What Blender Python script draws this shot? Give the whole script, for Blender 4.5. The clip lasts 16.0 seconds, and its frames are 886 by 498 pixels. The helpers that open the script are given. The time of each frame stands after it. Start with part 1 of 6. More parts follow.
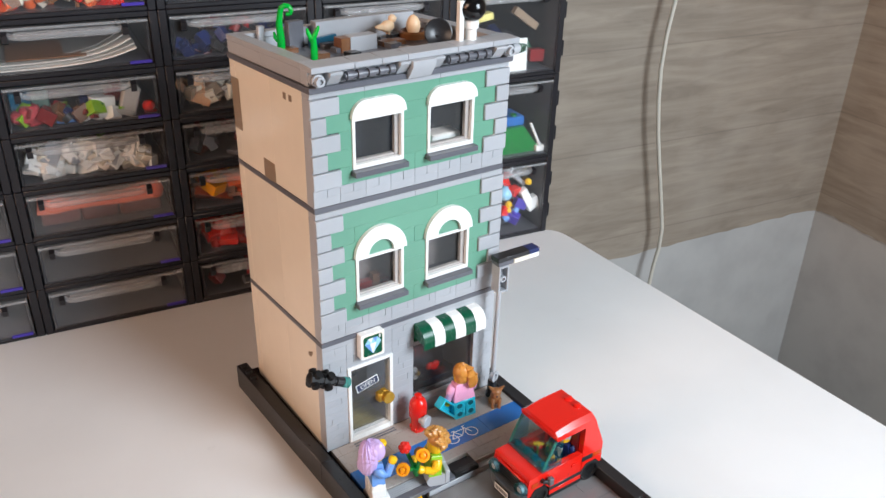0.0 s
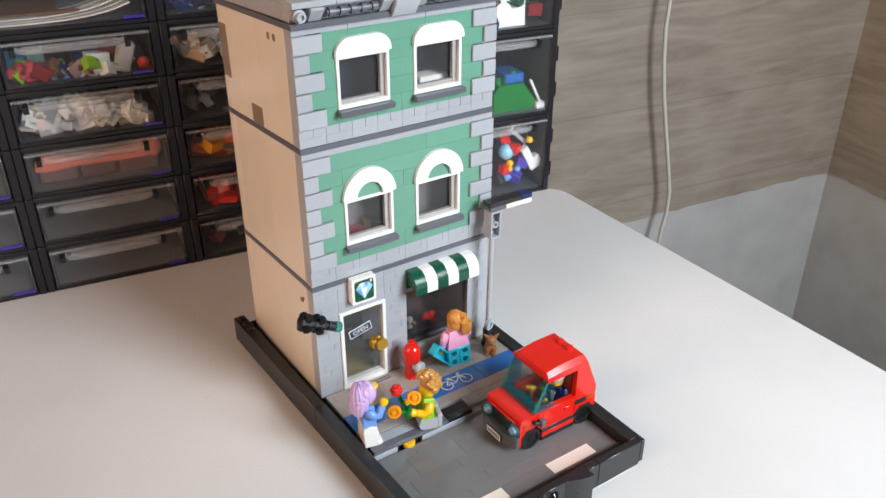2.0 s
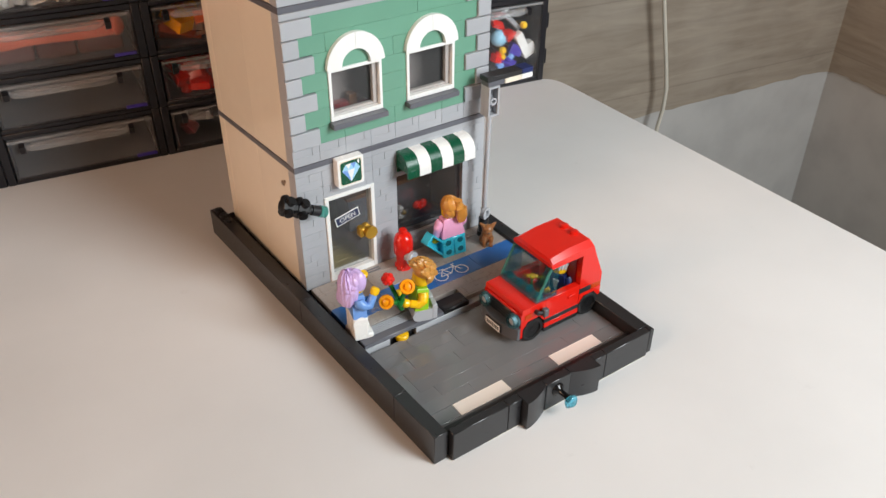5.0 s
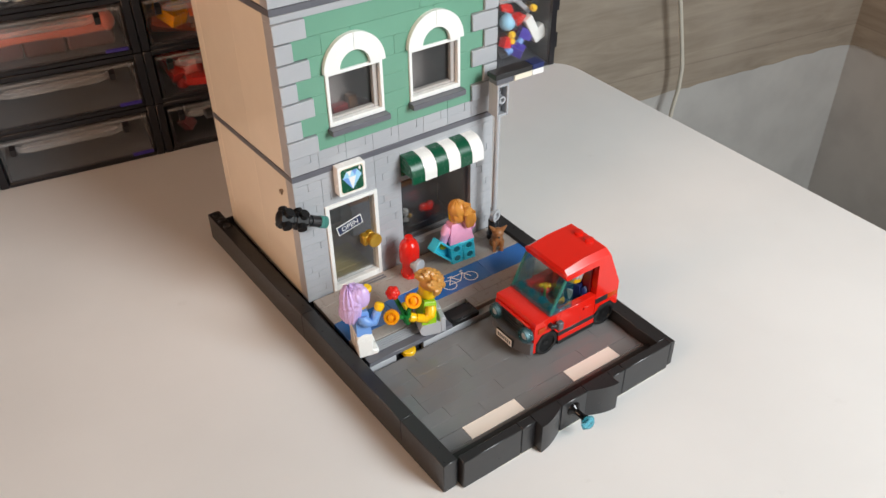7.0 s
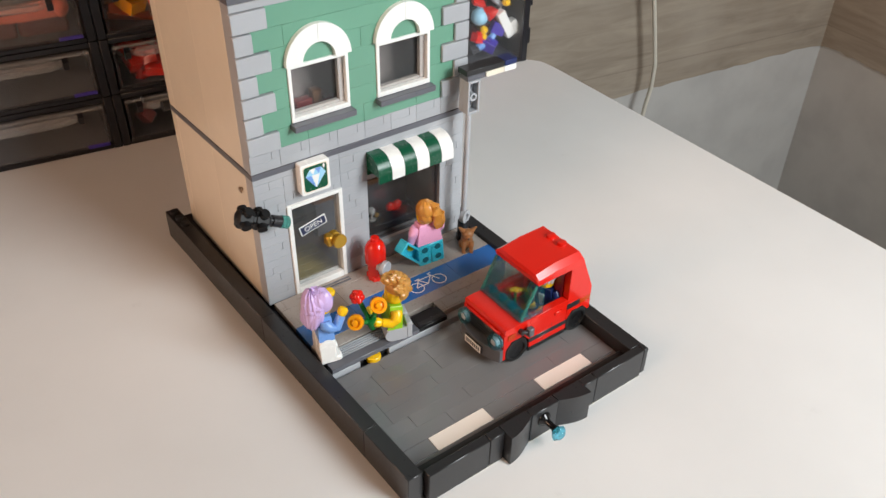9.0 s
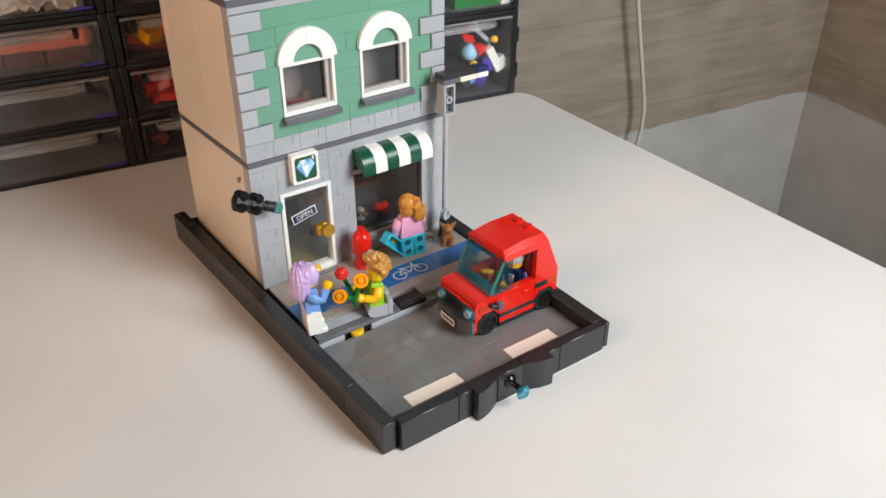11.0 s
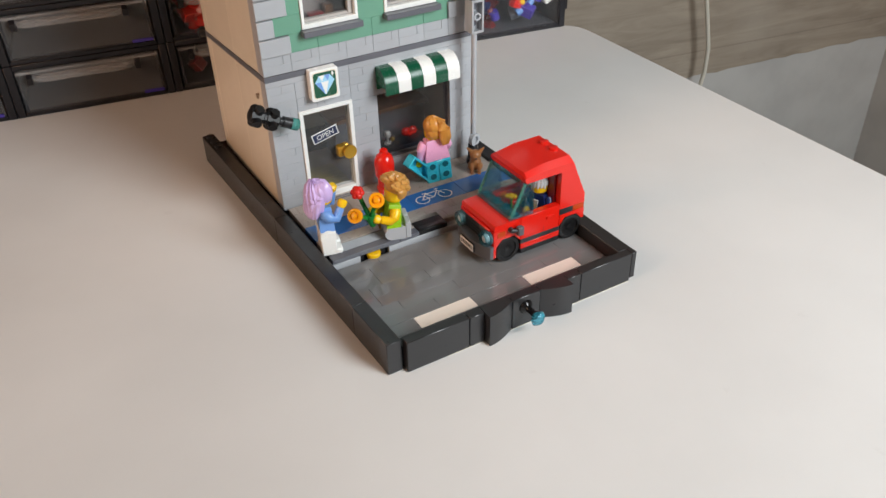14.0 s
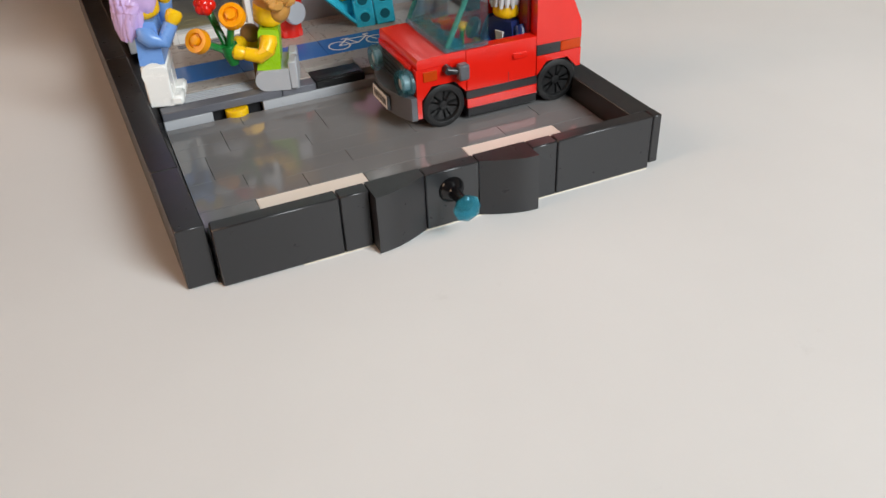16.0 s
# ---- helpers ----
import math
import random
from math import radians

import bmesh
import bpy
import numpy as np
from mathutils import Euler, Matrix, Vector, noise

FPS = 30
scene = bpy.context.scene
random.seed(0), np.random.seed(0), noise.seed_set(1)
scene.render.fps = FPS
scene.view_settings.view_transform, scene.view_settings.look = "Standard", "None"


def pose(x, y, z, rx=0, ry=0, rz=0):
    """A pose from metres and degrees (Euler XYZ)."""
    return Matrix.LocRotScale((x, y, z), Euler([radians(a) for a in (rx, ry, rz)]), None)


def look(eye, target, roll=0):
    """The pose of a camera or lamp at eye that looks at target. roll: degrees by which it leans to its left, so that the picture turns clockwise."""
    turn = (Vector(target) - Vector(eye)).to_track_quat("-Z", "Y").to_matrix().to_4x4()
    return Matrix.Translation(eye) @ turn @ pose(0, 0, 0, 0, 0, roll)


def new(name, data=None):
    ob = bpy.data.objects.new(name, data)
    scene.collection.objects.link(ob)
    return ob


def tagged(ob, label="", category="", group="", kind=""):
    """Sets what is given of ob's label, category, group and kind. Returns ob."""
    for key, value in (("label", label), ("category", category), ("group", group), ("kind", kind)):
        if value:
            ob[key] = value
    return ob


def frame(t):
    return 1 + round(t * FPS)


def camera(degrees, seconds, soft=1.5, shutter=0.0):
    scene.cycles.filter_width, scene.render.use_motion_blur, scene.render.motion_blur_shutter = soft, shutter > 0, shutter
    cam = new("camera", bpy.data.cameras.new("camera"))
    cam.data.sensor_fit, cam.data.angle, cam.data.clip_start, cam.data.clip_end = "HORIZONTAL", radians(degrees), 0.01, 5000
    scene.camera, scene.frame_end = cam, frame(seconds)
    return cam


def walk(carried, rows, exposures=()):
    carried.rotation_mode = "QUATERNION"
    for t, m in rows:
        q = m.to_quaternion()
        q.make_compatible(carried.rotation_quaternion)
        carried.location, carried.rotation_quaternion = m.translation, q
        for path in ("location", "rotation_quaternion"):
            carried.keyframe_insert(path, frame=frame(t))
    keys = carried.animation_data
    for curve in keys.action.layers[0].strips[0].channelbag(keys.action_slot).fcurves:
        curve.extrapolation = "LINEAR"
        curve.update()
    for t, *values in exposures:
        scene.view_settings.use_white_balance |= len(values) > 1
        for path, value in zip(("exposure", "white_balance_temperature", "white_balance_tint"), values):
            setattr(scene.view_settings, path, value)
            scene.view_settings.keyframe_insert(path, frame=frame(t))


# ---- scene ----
cam = camera(56.36, 16.0)
# seconds, eye in metres, yaw, pitch and roll in degrees
ROWS = [
    (0, -0.1763, -0.3653, 0.3696, -35.58, -27.59, 1.49),
    (0.5, -0.1715, -0.3668, 0.3625, -34.95, -27.99, 0.77),
    (1, -0.1591, -0.3673, 0.3515, -34.65, -28.26, 0.51),
    (1.5, -0.1620, -0.3766, 0.3513, -34.19, -28.39, 0.29),
    (2, -0.1677, -0.3834, 0.3479, -34.12, -28.71, 0.12),
    (2.5, -0.1663, -0.3836, 0.3403, -34.14, -29.82, -0.05),
    (3, -0.1655, -0.3792, 0.3255, -34.03, -31.56, -0.28),
    (3.5, -0.1603, -0.3773, 0.3120, -34.19, -32.76, -0.58),
    (4, -0.1562, -0.3764, 0.3126, -34.60, -33.44, -0.45),
    (4.5, -0.1597, -0.3680, 0.3136, -35.30, -33.79, 0.11),
    (5, -0.1600, -0.3603, 0.3089, -35.58, -34.29, 0.49),
    (7.5, -0.1344, -0.3332, 0.3124, -34.40, -36.55, -1.06),
    (8, -0.1313, -0.3328, 0.3115, -34.29, -36.64, -0.85),
    (8.5, -0.1285, -0.3273, 0.3095, -35.30, -36.72, -0.11),
    (9, -0.1291, -0.3234, 0.3051, -37.10, -36.67, 1.13),
    (9.2, -0.1311, -0.3217, 0.3013, -38.04, -36.61, 2.05),
    (11.3, -0.1481, -0.3896, 0.2898, -34.75, -31.44, -0.14),
    (11.5, -0.1489, -0.3887, 0.2996, -34.38, -32.35, 0.04),
    (12, -0.1531, -0.4037, 0.3017, -33.80, -31.90, -0.62),
    (12.5, -0.1547, -0.4342, 0.3121, -32.92, -31.00, -1.25),
    (13, -0.1534, -0.4356, 0.3080, -32.74, -31.44, -1.24),
    (13.5, -0.1538, -0.4064, 0.2942, -32.32, -33.09, -1.03),
    (14, -0.1228, -0.3981, 0.2641, -29.71, -34.46, -1.64),
    (14.5, -0.0700, -0.3715, 0.2031, -26.00, -34.30, -2.47),
    (15, -0.0381, -0.3423, 0.1586, -22.64, -33.55, -3.10),
    (15.5, -0.0172, -0.3258, 0.1353, -21.10, -33.49, -3.52),
    (16, -0.0110, -0.3246, 0.1304, -22.69, -35.03, -2.79),
]
walk(cam, [(t, pose(x, y, z, 90 + pitch, 0, yaw) @ pose(0, 0, 0, 0, 0, roll)) for t, x, y, z, yaw, pitch, roll in ROWS],
     exposures=[(0.0, 0.10, 6200, 10), (2.5, -0.03, 6400, 10), (5.0, -0.17, 6750, 10), (9.0, -0.16, 6800, 10), (13.5, -0.23, 6750, 10), (14.5, -0.36, 6800, 10), (15.0, -0.33, 6800, 10), (16.0, -0.32, 6800, 10)])

# ---- light ----
world = bpy.data.worlds.new("room_air")
scene.world = world
world.use_nodes = True
world.node_tree.nodes["Background"].inputs[0].default_value = (0.75, 0.85, 1.0, 1)
world.node_tree.nodes["Background"].inputs[1].default_value = 0.25


def area_lamp(name, eye, target, width, height, watts, colour, spread=180.0):
    data = bpy.data.lights.new(name, "AREA")
    data.shape, data.size, data.size_y, data.energy, data.color = "RECTANGLE", width, height, watts, colour
    data.spread = radians(spread)
    ob = new(name, data)
    ob.matrix_world = look(eye, target)
    return ob


# daylight as through an assumed window, and two unseen warm sources on the left
area_lamp("window_light", (0.42, -0.93, 0.58), (0.22, -0.16, 0.06), 0.44, 0.56, 8.2, (0.86, 0.94, 1.0), 122.0)
# orange fill added for the house's left side, no known fitting behind it
area_lamp("room_lamp_light", (-1.96, -0.02, 0.66), (0.6, -0.08, 0.30), 0.7, 0.7, 1.9, (1.0, 0.48, 0.26), 80.0)
# unseen warm lamp, placed by the shadows right of the house
area_lamp("ceiling_lamp_light", (-1.40, -0.30, 1.05), (0.42, 0.02, 0.05), 0.75, 0.75, 1.75, (1.0, 0.71, 0.52), 70.0)

# ---- materials ----
MATS = {}


def srgb(h):
    """Linear colour from a hex string."""
    c = [int(h[i:i + 2], 16) / 255 for i in (0, 2, 4)]
    return tuple(v / 12.92 if v <= 0.04045 else ((v + 0.055) / 1.055) ** 2.4 for v in c) + (1.0,)


def base_material(name):
    m = bpy.data.materials.new(name)
    m.use_nodes = True
    MATS[name] = m
    nt = m.node_tree
    return m, nt, nt.nodes["Principled BSDF"]


def node(nt, kind, **inputs):
    n = nt.nodes.new(kind)
    for k, v in inputs.items():
        n.inputs[k.replace("_", " ")].default_value = v
    return n


def mm_coords(nt, scale=1000.0):
    """Object space in millimetres."""
    tc = nt.nodes.new("ShaderNodeTexCoord")
    mp = nt.nodes.new("ShaderNodeMapping")
    mp.inputs["Scale"].default_value = (scale, scale, scale)
    nt.links.new(tc.outputs["Object"], mp.inputs["Vector"])
    return mp.outputs["Vector"]


def mix_colour(nt, fac, a, b):
    mx = nt.nodes.new("ShaderNodeMix")
    mx.data_type = "RGBA"
    nt.links.new(fac, mx.inputs[0])
    for sock, v in ((mx.inputs[6], a), (mx.inputs[7], b)):
        if isinstance(v, tuple):
            sock.default_value = v
        else:
            nt.links.new(v, sock)
    return mx.outputs[2]


def ramp(nt, fac, lo, hi, a=0.0, b=1.0):
    r = nt.nodes.new("ShaderNodeMapRange")
    r.inputs[1].default_value, r.inputs[2].default_value = lo, hi
    r.inputs[3].default_value, r.inputs[4].default_value = a, b
    nt.links.new(fac, r.inputs[0])
    return r.outputs[0]


def plastic(name, hexcol, rough=0.22, vary=0.10, coat=0.0):
    """Moulded ABS: slight tint from piece to piece, handling marks in the gloss, faint sink waviness."""
    m, nt, b = base_material(name)
    v = mm_coords(nt)
    col = srgb(hexcol)
    dark = tuple(c * (1 - vary) for c in col[:3]) + (1.0,)
    light = tuple(min(1, c * (1 + vary * 0.6)) for c in col[:3]) + (1.0,)
    info = nt.nodes.new("ShaderNodeObjectInfo")
    nz = node(nt, "ShaderNodeTexNoise", Scale=0.06, Detail=4.0)
    nt.links.new(v, nz.inputs["Vector"])
    add = nt.nodes.new("ShaderNodeMath")
    add.operation = "MULTIPLY_ADD"
    nt.links.new(info.outputs["Random"], add.inputs[0])
    add.inputs[1].default_value = 0.6
    nt.links.new(ramp(nt, nz.outputs["Fac"], 0.3, 0.7, 0.0, 0.4), add.inputs[2])
    nt.links.new(mix_colour(nt, add.outputs[0], dark, light), b.inputs["Base Color"])
    sm = node(nt, "ShaderNodeTexNoise", Scale=0.35, Detail=5.0, Roughness=0.65)
    nt.links.new(v, sm.inputs["Vector"])
    nt.links.new(ramp(nt, sm.outputs["Fac"], 0.3, 0.75, rough * 0.9, rough * 1.2), b.inputs["Roughness"])
    bump = node(nt, "ShaderNodeBump", Strength=0.012, Distance=0.0003)
    nt.links.new(sm.outputs["Fac"], bump.inputs["Height"])
    nt.links.new(bump.outputs["Normal"], b.inputs["Normal"])
    b.inputs["Specular IOR Level"].default_value = 0.5
    b.inputs["Coat Weight"].default_value = coat
    return m


def clear(name, hexcol, rough=0.05, alpha=0.25, thin=0.9):
    """Transparent moulded plastic."""
    m, nt, b = base_material(name)
    b.inputs["Base Color"].default_value = srgb(hexcol)
    v = mm_coords(nt)
    nz = node(nt, "ShaderNodeTexNoise", Scale=0.12, Detail=4.0)
    nt.links.new(v, nz.inputs["Vector"])
    nt.links.new(ramp(nt, nz.outputs["Fac"], 0.3, 0.8, rough, rough + 0.12), b.inputs["Roughness"])
    b.inputs["Transmission Weight"].default_value = thin
    b.inputs["IOR"].default_value = 1.25
    b.inputs["Alpha"].default_value = alpha
    return m


plastic("grey", "AEB0B4", 0.3)
plastic("dark_grey", "606168", 0.3)
plastic("road_grey", "767575", 0.085, 0.05)
plastic("black", "28282A", 0.3, 0.15)
plastic("white", "F1F0EC", 0.25, 0.03)
plastic("sand_green", "6A9E86", 0.3, 0.06)
plastic("tan", "EEE3CF", 0.22, 0.05, 0.4)
plastic("inner_grey", "8A807C", 0.5)
plastic("inner_dark", "1D2130", 0.4)
plastic("olive", "9C8B52", 0.35)
plastic("dark_tan", "8F7C68", 0.3, 0.08)
plastic("dark_green", "0E5138", 0.25)
plastic("blue", "2F6CB5", 0.2)
plastic("red", "DE2014", 0.18, 0.06, 0.1)
plastic("yellow", "F5C21A", 0.25)
plastic("orange_yellow", "F39C12", 0.25)
plastic("lavender", "CEB0E0", 0.25)
plastic("medium_blue", "6F9BDA", 0.28)
plastic("lime", "93C21E", 0.28)
plastic("azure", "33C0D8", 0.28)
plastic("deep_azure", "12606E", 0.35)
plastic("lamp_black", "0C0C0E", 0.42, 0.2)
plastic("gloss_black", "0E0E10", 0.16, 0.2)
plastic("hair_white", "C9CACB", 0.3)
plastic("brass_brown", "A87B45", 0.3)
plastic("pink", "F2AED3", 0.28)
plastic("hair_gold", "CE8B3E", 0.25)
plastic("hair_tan", "C68F49", 0.3)
plastic("dog_brown", "96653C", 0.35)
plastic("bone", "EBC9A2", 0.3)
plastic("brown", "7A4E2C", 0.3)
plastic("leaf_green", "177A34", 0.25)
plastic("bright_green", "12B53C", 0.2)
plastic("sign_navy", "2A3350", 0.35)
plastic("casement", "B4ADA8", 0.25)
plastic("navy", "1C2B5E", 0.3)
plastic("orange", "E2622A", 0.3)
plastic("nougat", "E8B48A", 0.3)
plastic("light_azure", "9FD3EE", 0.2)
plastic("plate_white", "F4E8DC", 0.3, 0.03)
clear("glass", "A2A2A2", 0.03, 0.24, 0.7)
clear("drawer_clear", "D2D2D2", 0.05, 0.22, 0.64)
clear("drawer_tall", "D6D8DA", 0.04, 0.12, 0.78)
clear("drawer_lip", "77777B", 0.08, 0.30, 0.8)
clear("handle_clear", "F0F1F2", 0.02, 0.46, 0.7)
clear("aqua_clear", "36BEDC", 0.02, 0.7, 0.75)
clear("car_glass", "3C9CAE", 0.02, 0.32, 0.86)
clear("screen_clear", "58B4C4", 0.02, 0.5, 0.8)
clear("shop_glass", "4C4744", 0.03, 0.42, 0.5)
clear("aqua_dark", "4FA79A", 0.06, 0.8, 0.5)
plastic("shelf_black", "1E1D22", 0.38, 0.25)
plastic("cord_white", "D8D2C4", 0.45)

m, nt, b = base_material("gold")
b.inputs["Base Color"].default_value = srgb("C99A35")
b.inputs["Metallic"].default_value = 0.55
b.inputs["Roughness"].default_value = 0.3

# table: white laminate
m, nt, b = base_material("laminate")
v = mm_coords(nt)
big = node(nt, "ShaderNodeTexNoise", Scale=0.006, Detail=5.0)
fine = node(nt, "ShaderNodeTexNoise", Scale=0.9, Detail=4.0)
spot = node(nt, "ShaderNodeTexNoise", Scale=0.035, Detail=6.0, Roughness=0.7)
for n_ in (big, fine, spot):
    nt.links.new(v, n_.inputs["Vector"])
c1 = mix_colour(nt, ramp(nt, big.outputs["Fac"], 0.35, 0.65), (0.80, 0.79, 0.775, 1), (0.73, 0.72, 0.705, 1))
c2 = mix_colour(nt, ramp(nt, spot.outputs["Fac"], 0.66, 0.80, 0.0, 0.35), c1, (0.55, 0.53, 0.50, 1))
nt.links.new(c2, b.inputs["Base Color"])
nt.links.new(ramp(nt, big.outputs["Fac"], 0.3, 0.7, 0.38, 0.5), b.inputs["Roughness"])
bump = node(nt, "ShaderNodeBump", Strength=0.06, Distance=0.0003)
nt.links.new(fine.outputs["Fac"], bump.inputs["Height"])
nt.links.new(bump.outputs["Normal"], b.inputs["Normal"])

# wallpaper with a grey-beige wood plank print
m, nt, b = base_material("wood_wallpaper")
v = mm_coords(nt)
mp = nt.nodes.new("ShaderNodeMapping")
mp.inputs["Scale"].default_value = (0.0016, 0.0016, 0.014)
nt.links.new(v, mp.inputs["Vector"])
grain = node(nt, "ShaderNodeTexNoise", Scale=5.0, Detail=8.0, Roughness=0.62, Distortion=0.8)
nt.links.new(mp.outputs["Vector"], grain.inputs["Vector"])
blotch = node(nt, "ShaderNodeTexNoise", Scale=0.010, Detail=4.0)
nt.links.new(v, blotch.inputs["Vector"])
sep = nt.nodes.new("ShaderNodeSeparateXYZ")
nt.links.new(v, sep.inputs[0])
plank = nt.nodes.new("ShaderNodeMath")
plank.operation = "WRAP"
nt.links.new(sep.outputs["Z"], plank.inputs[0])
plank.inputs[1].default_value, plank.inputs[2].default_value = 0.0, 128.0
seam = ramp(nt, plank.outputs[0], 0.4, 2.6, 0.5, 0.0)
w1 = mix_colour(nt, ramp(nt, grain.outputs["Fac"], 0.32, 0.68), srgb("8F8375"), srgb("AA9D8D"))
w2 = mix_colour(nt, ramp(nt, blotch.outputs["Fac"], 0.45, 0.7, 0.0, 0.4), w1, srgb("B5AB9E"))
streak = node(nt, "ShaderNodeTexNoise", Scale=2.2, Detail=6.0, Roughness=0.7, Distortion=1.5)
nt.links.new(mp.outputs["Vector"], streak.inputs["Vector"])
w3 = mix_colour(nt, ramp(nt, streak.outputs["Fac"], 0.56, 0.76, 0.0, 0.36), w2, srgb("6C5F55"))
nt.links.new(mix_colour(nt, seam, w3, srgb("7A6F66")), b.inputs["Base Color"])
b.inputs["Roughness"].default_value = 0.62
bump = node(nt, "ShaderNodeBump", Strength=0.15, Distance=0.0006)
nt.links.new(grain.outputs["Fac"], bump.inputs["Height"])
nt.links.new(bump.outputs["Normal"], b.inputs["Normal"])

m, nt, b = base_material("wall_paint")
v = mm_coords(nt)
nz = node(nt, "ShaderNodeTexNoise", Scale=0.02, Detail=6.0)
nt.links.new(v, nz.inputs["Vector"])
nt.links.new(mix_colour(nt, ramp(nt, nz.outputs["Fac"], 0.4, 0.7), (0.545, 0.535, 0.515, 1), (0.48, 0.47, 0.455, 1)), b.inputs["Base Color"])
b.inputs["Roughness"].default_value = 0.5
nf = node(nt, "ShaderNodeTexNoise", Scale=0.4, Detail=3.0)
nt.links.new(v, nf.inputs["Vector"])
bump = node(nt, "ShaderNodeBump", Strength=0.1, Distance=0.0006)
nt.links.new(nf.outputs["Fac"], bump.inputs["Height"])
nt.links.new(bump.outputs["Normal"], b.inputs["Normal"])

# ---- mesh helpers: all lengths in millimetres ----
MM = 0.001


class Shape:
    """Collects faces of several materials into one mesh."""

    def __init__(self):
        self.v, self.f, self.mi, self.names, self.m = [], [], [], [], Matrix()

    def at(self, m=None):
        self.m = m or Matrix()
        return self

    def mat(self, name):
        if name not in self.names:
            self.names.append(name)
        return self.names.index(name)

    def add(self, verts, faces, mat):
        k, i = len(self.v), self.mat(mat)
        self.v += [tuple(self.m @ Vector(p)) for p in verts]
        for f in faces:
            self.f.append(tuple(k + a for a in f))
            self.mi.append(i)
        return self

    def box(self, x0, y0, z0, x1, y1, z1, mat, c=0.25):
        """A box with chamfered edges."""
        c = min(c, (x1 - x0) * 0.3, (y1 - y0) * 0.3, (z1 - z0) * 0.3)
        lo, hi = (x0, y0, z0), (x1, y1, z1)
        idx, verts = {}, []
        for sx in (0, 1):
            for sy in (0, 1):
                for sz in (0, 1):
                    s = (sx, sy, sz)
                    for ax in range(3):
                        p = []
                        for k in range(3):
                            edge = hi[k] if s[k] else lo[k]
                            p.append(edge if k == ax else edge + (-c if s[k] else c))
                        idx[(s, ax)] = len(verts)
                        verts.append(p)
        faces = []
        for ax in range(3):
            a, b_ = [k for k in range(3) if k != ax]
            for side in (0, 1):
                ring = []
                for u, w in ((0, 0), (1, 0), (1, 1), (0, 1)):
                    s = [0, 0, 0]
                    s[ax], s[a], s[b_] = side, u, w
                    ring.append(idx[(tuple(s), ax)])
                faces.append(ring)
        for ax in range(3):
            a, b_ = [k for k in range(3) if k != ax]
            for u in (0, 1):
                for w in (0, 1):
                    s0, s1 = [0, 0, 0], [0, 0, 0]
                    s0[a] = s1[a] = u
                    s0[b_] = s1[b_] = w
                    s1[ax] = 1
                    s0, s1 = tuple(s0), tuple(s1)
                    faces.append([idx[(s0, a)], idx[(s0, b_)], idx[(s1, b_)], idx[(s1, a)]])
        for sx in (0, 1):
            for sy in (0, 1):
                for sz in (0, 1):
                    faces.append([idx[((sx, sy, sz), k)] for k in range(3)])
        return self.add(verts, faces, mat)

    def prism(self, outline, axis, lo, hi, mat):
        """An outline (two coordinates) pushed along an axis."""
        n = len(outline)

        def put(p, h):
            q = list(p)
            q.insert(axis, h)
            return q
        verts = [put(p, lo) for p in outline] + [put(p, hi) for p in outline]
        faces = [tuple(range(n)), tuple(range(n, 2 * n))]
        faces += [(i, (i + 1) % n, n + (i + 1) % n, n + i) for i in range(n)]
        return self.add(verts, faces, mat)

    def lathe(self, profile, mat, seg=16, squash=1.0):
        """Turned round the z axis; profile of (radius, height)."""
        verts, faces = [], []
        for r, z in profile:
            for i in range(seg):
                a = 2 * math.pi * i / seg
                verts.append((r * math.cos(a), r * math.sin(a) * squash, z))
        for j in range(len(profile) - 1):
            for i in range(seg):
                k = (i + 1) % seg
                faces.append((j * seg + i, j * seg + k, (j + 1) * seg + k, (j + 1) * seg + i))
        faces.append(tuple(range(seg)))
        faces.append(tuple(range((len(profile) - 1) * seg, len(profile) * seg)))
        return self.add(verts, faces, mat)

    def rod(self, a, b_, r, mat, seg=10, r2=None):
        """A round bar from a to b."""
        a, b_ = Vector(a), Vector(b_)
        keep = self.m
        turn = (b_ - a).to_track_quat("Z", "Y").to_matrix().to_4x4()
        self.m = keep @ Matrix.Translation(a) @ turn
        self.lathe([(r, 0), (r if r2 is None else r2, (b_ - a).length)], mat, seg)
        self.m = keep
        return self

    def tube(self, pts, r, mat, seg=8):
        """A bent round bar through points; r may be a list."""
        pts = [Vector(p) for p in pts]
        rs = r if isinstance(r, (list, tuple)) else [r] * len(pts)
        verts, faces = [], []
        up = Vector((0.13, 0.21, 0.97))
        for i, p in enumerate(pts):
            d = (pts[min(i + 1, len(pts) - 1)] - pts[max(i - 1, 0)]).normalized()
            x = d.cross(up)
            if x.length < 0.05:
                x = d.cross(Vector((1, 0, 0)))
            x.normalize()
            y = d.cross(x).normalized()
            for k in range(seg):
                a = 2 * math.pi * k / seg
                verts.append(p + x * rs[i] * math.cos(a) + y * rs[i] * math.sin(a))
        for i in range(len(pts) - 1):
            for k in range(seg):
                q = (k + 1) % seg
                faces.append((i * seg + k, i * seg + q, (i + 1) * seg + q, (i + 1) * seg + k))
        faces.append(tuple(range(seg)))
        faces.append(tuple(range((len(pts) - 1) * seg, len(pts) * seg)))
        return self.add(verts, faces, mat)

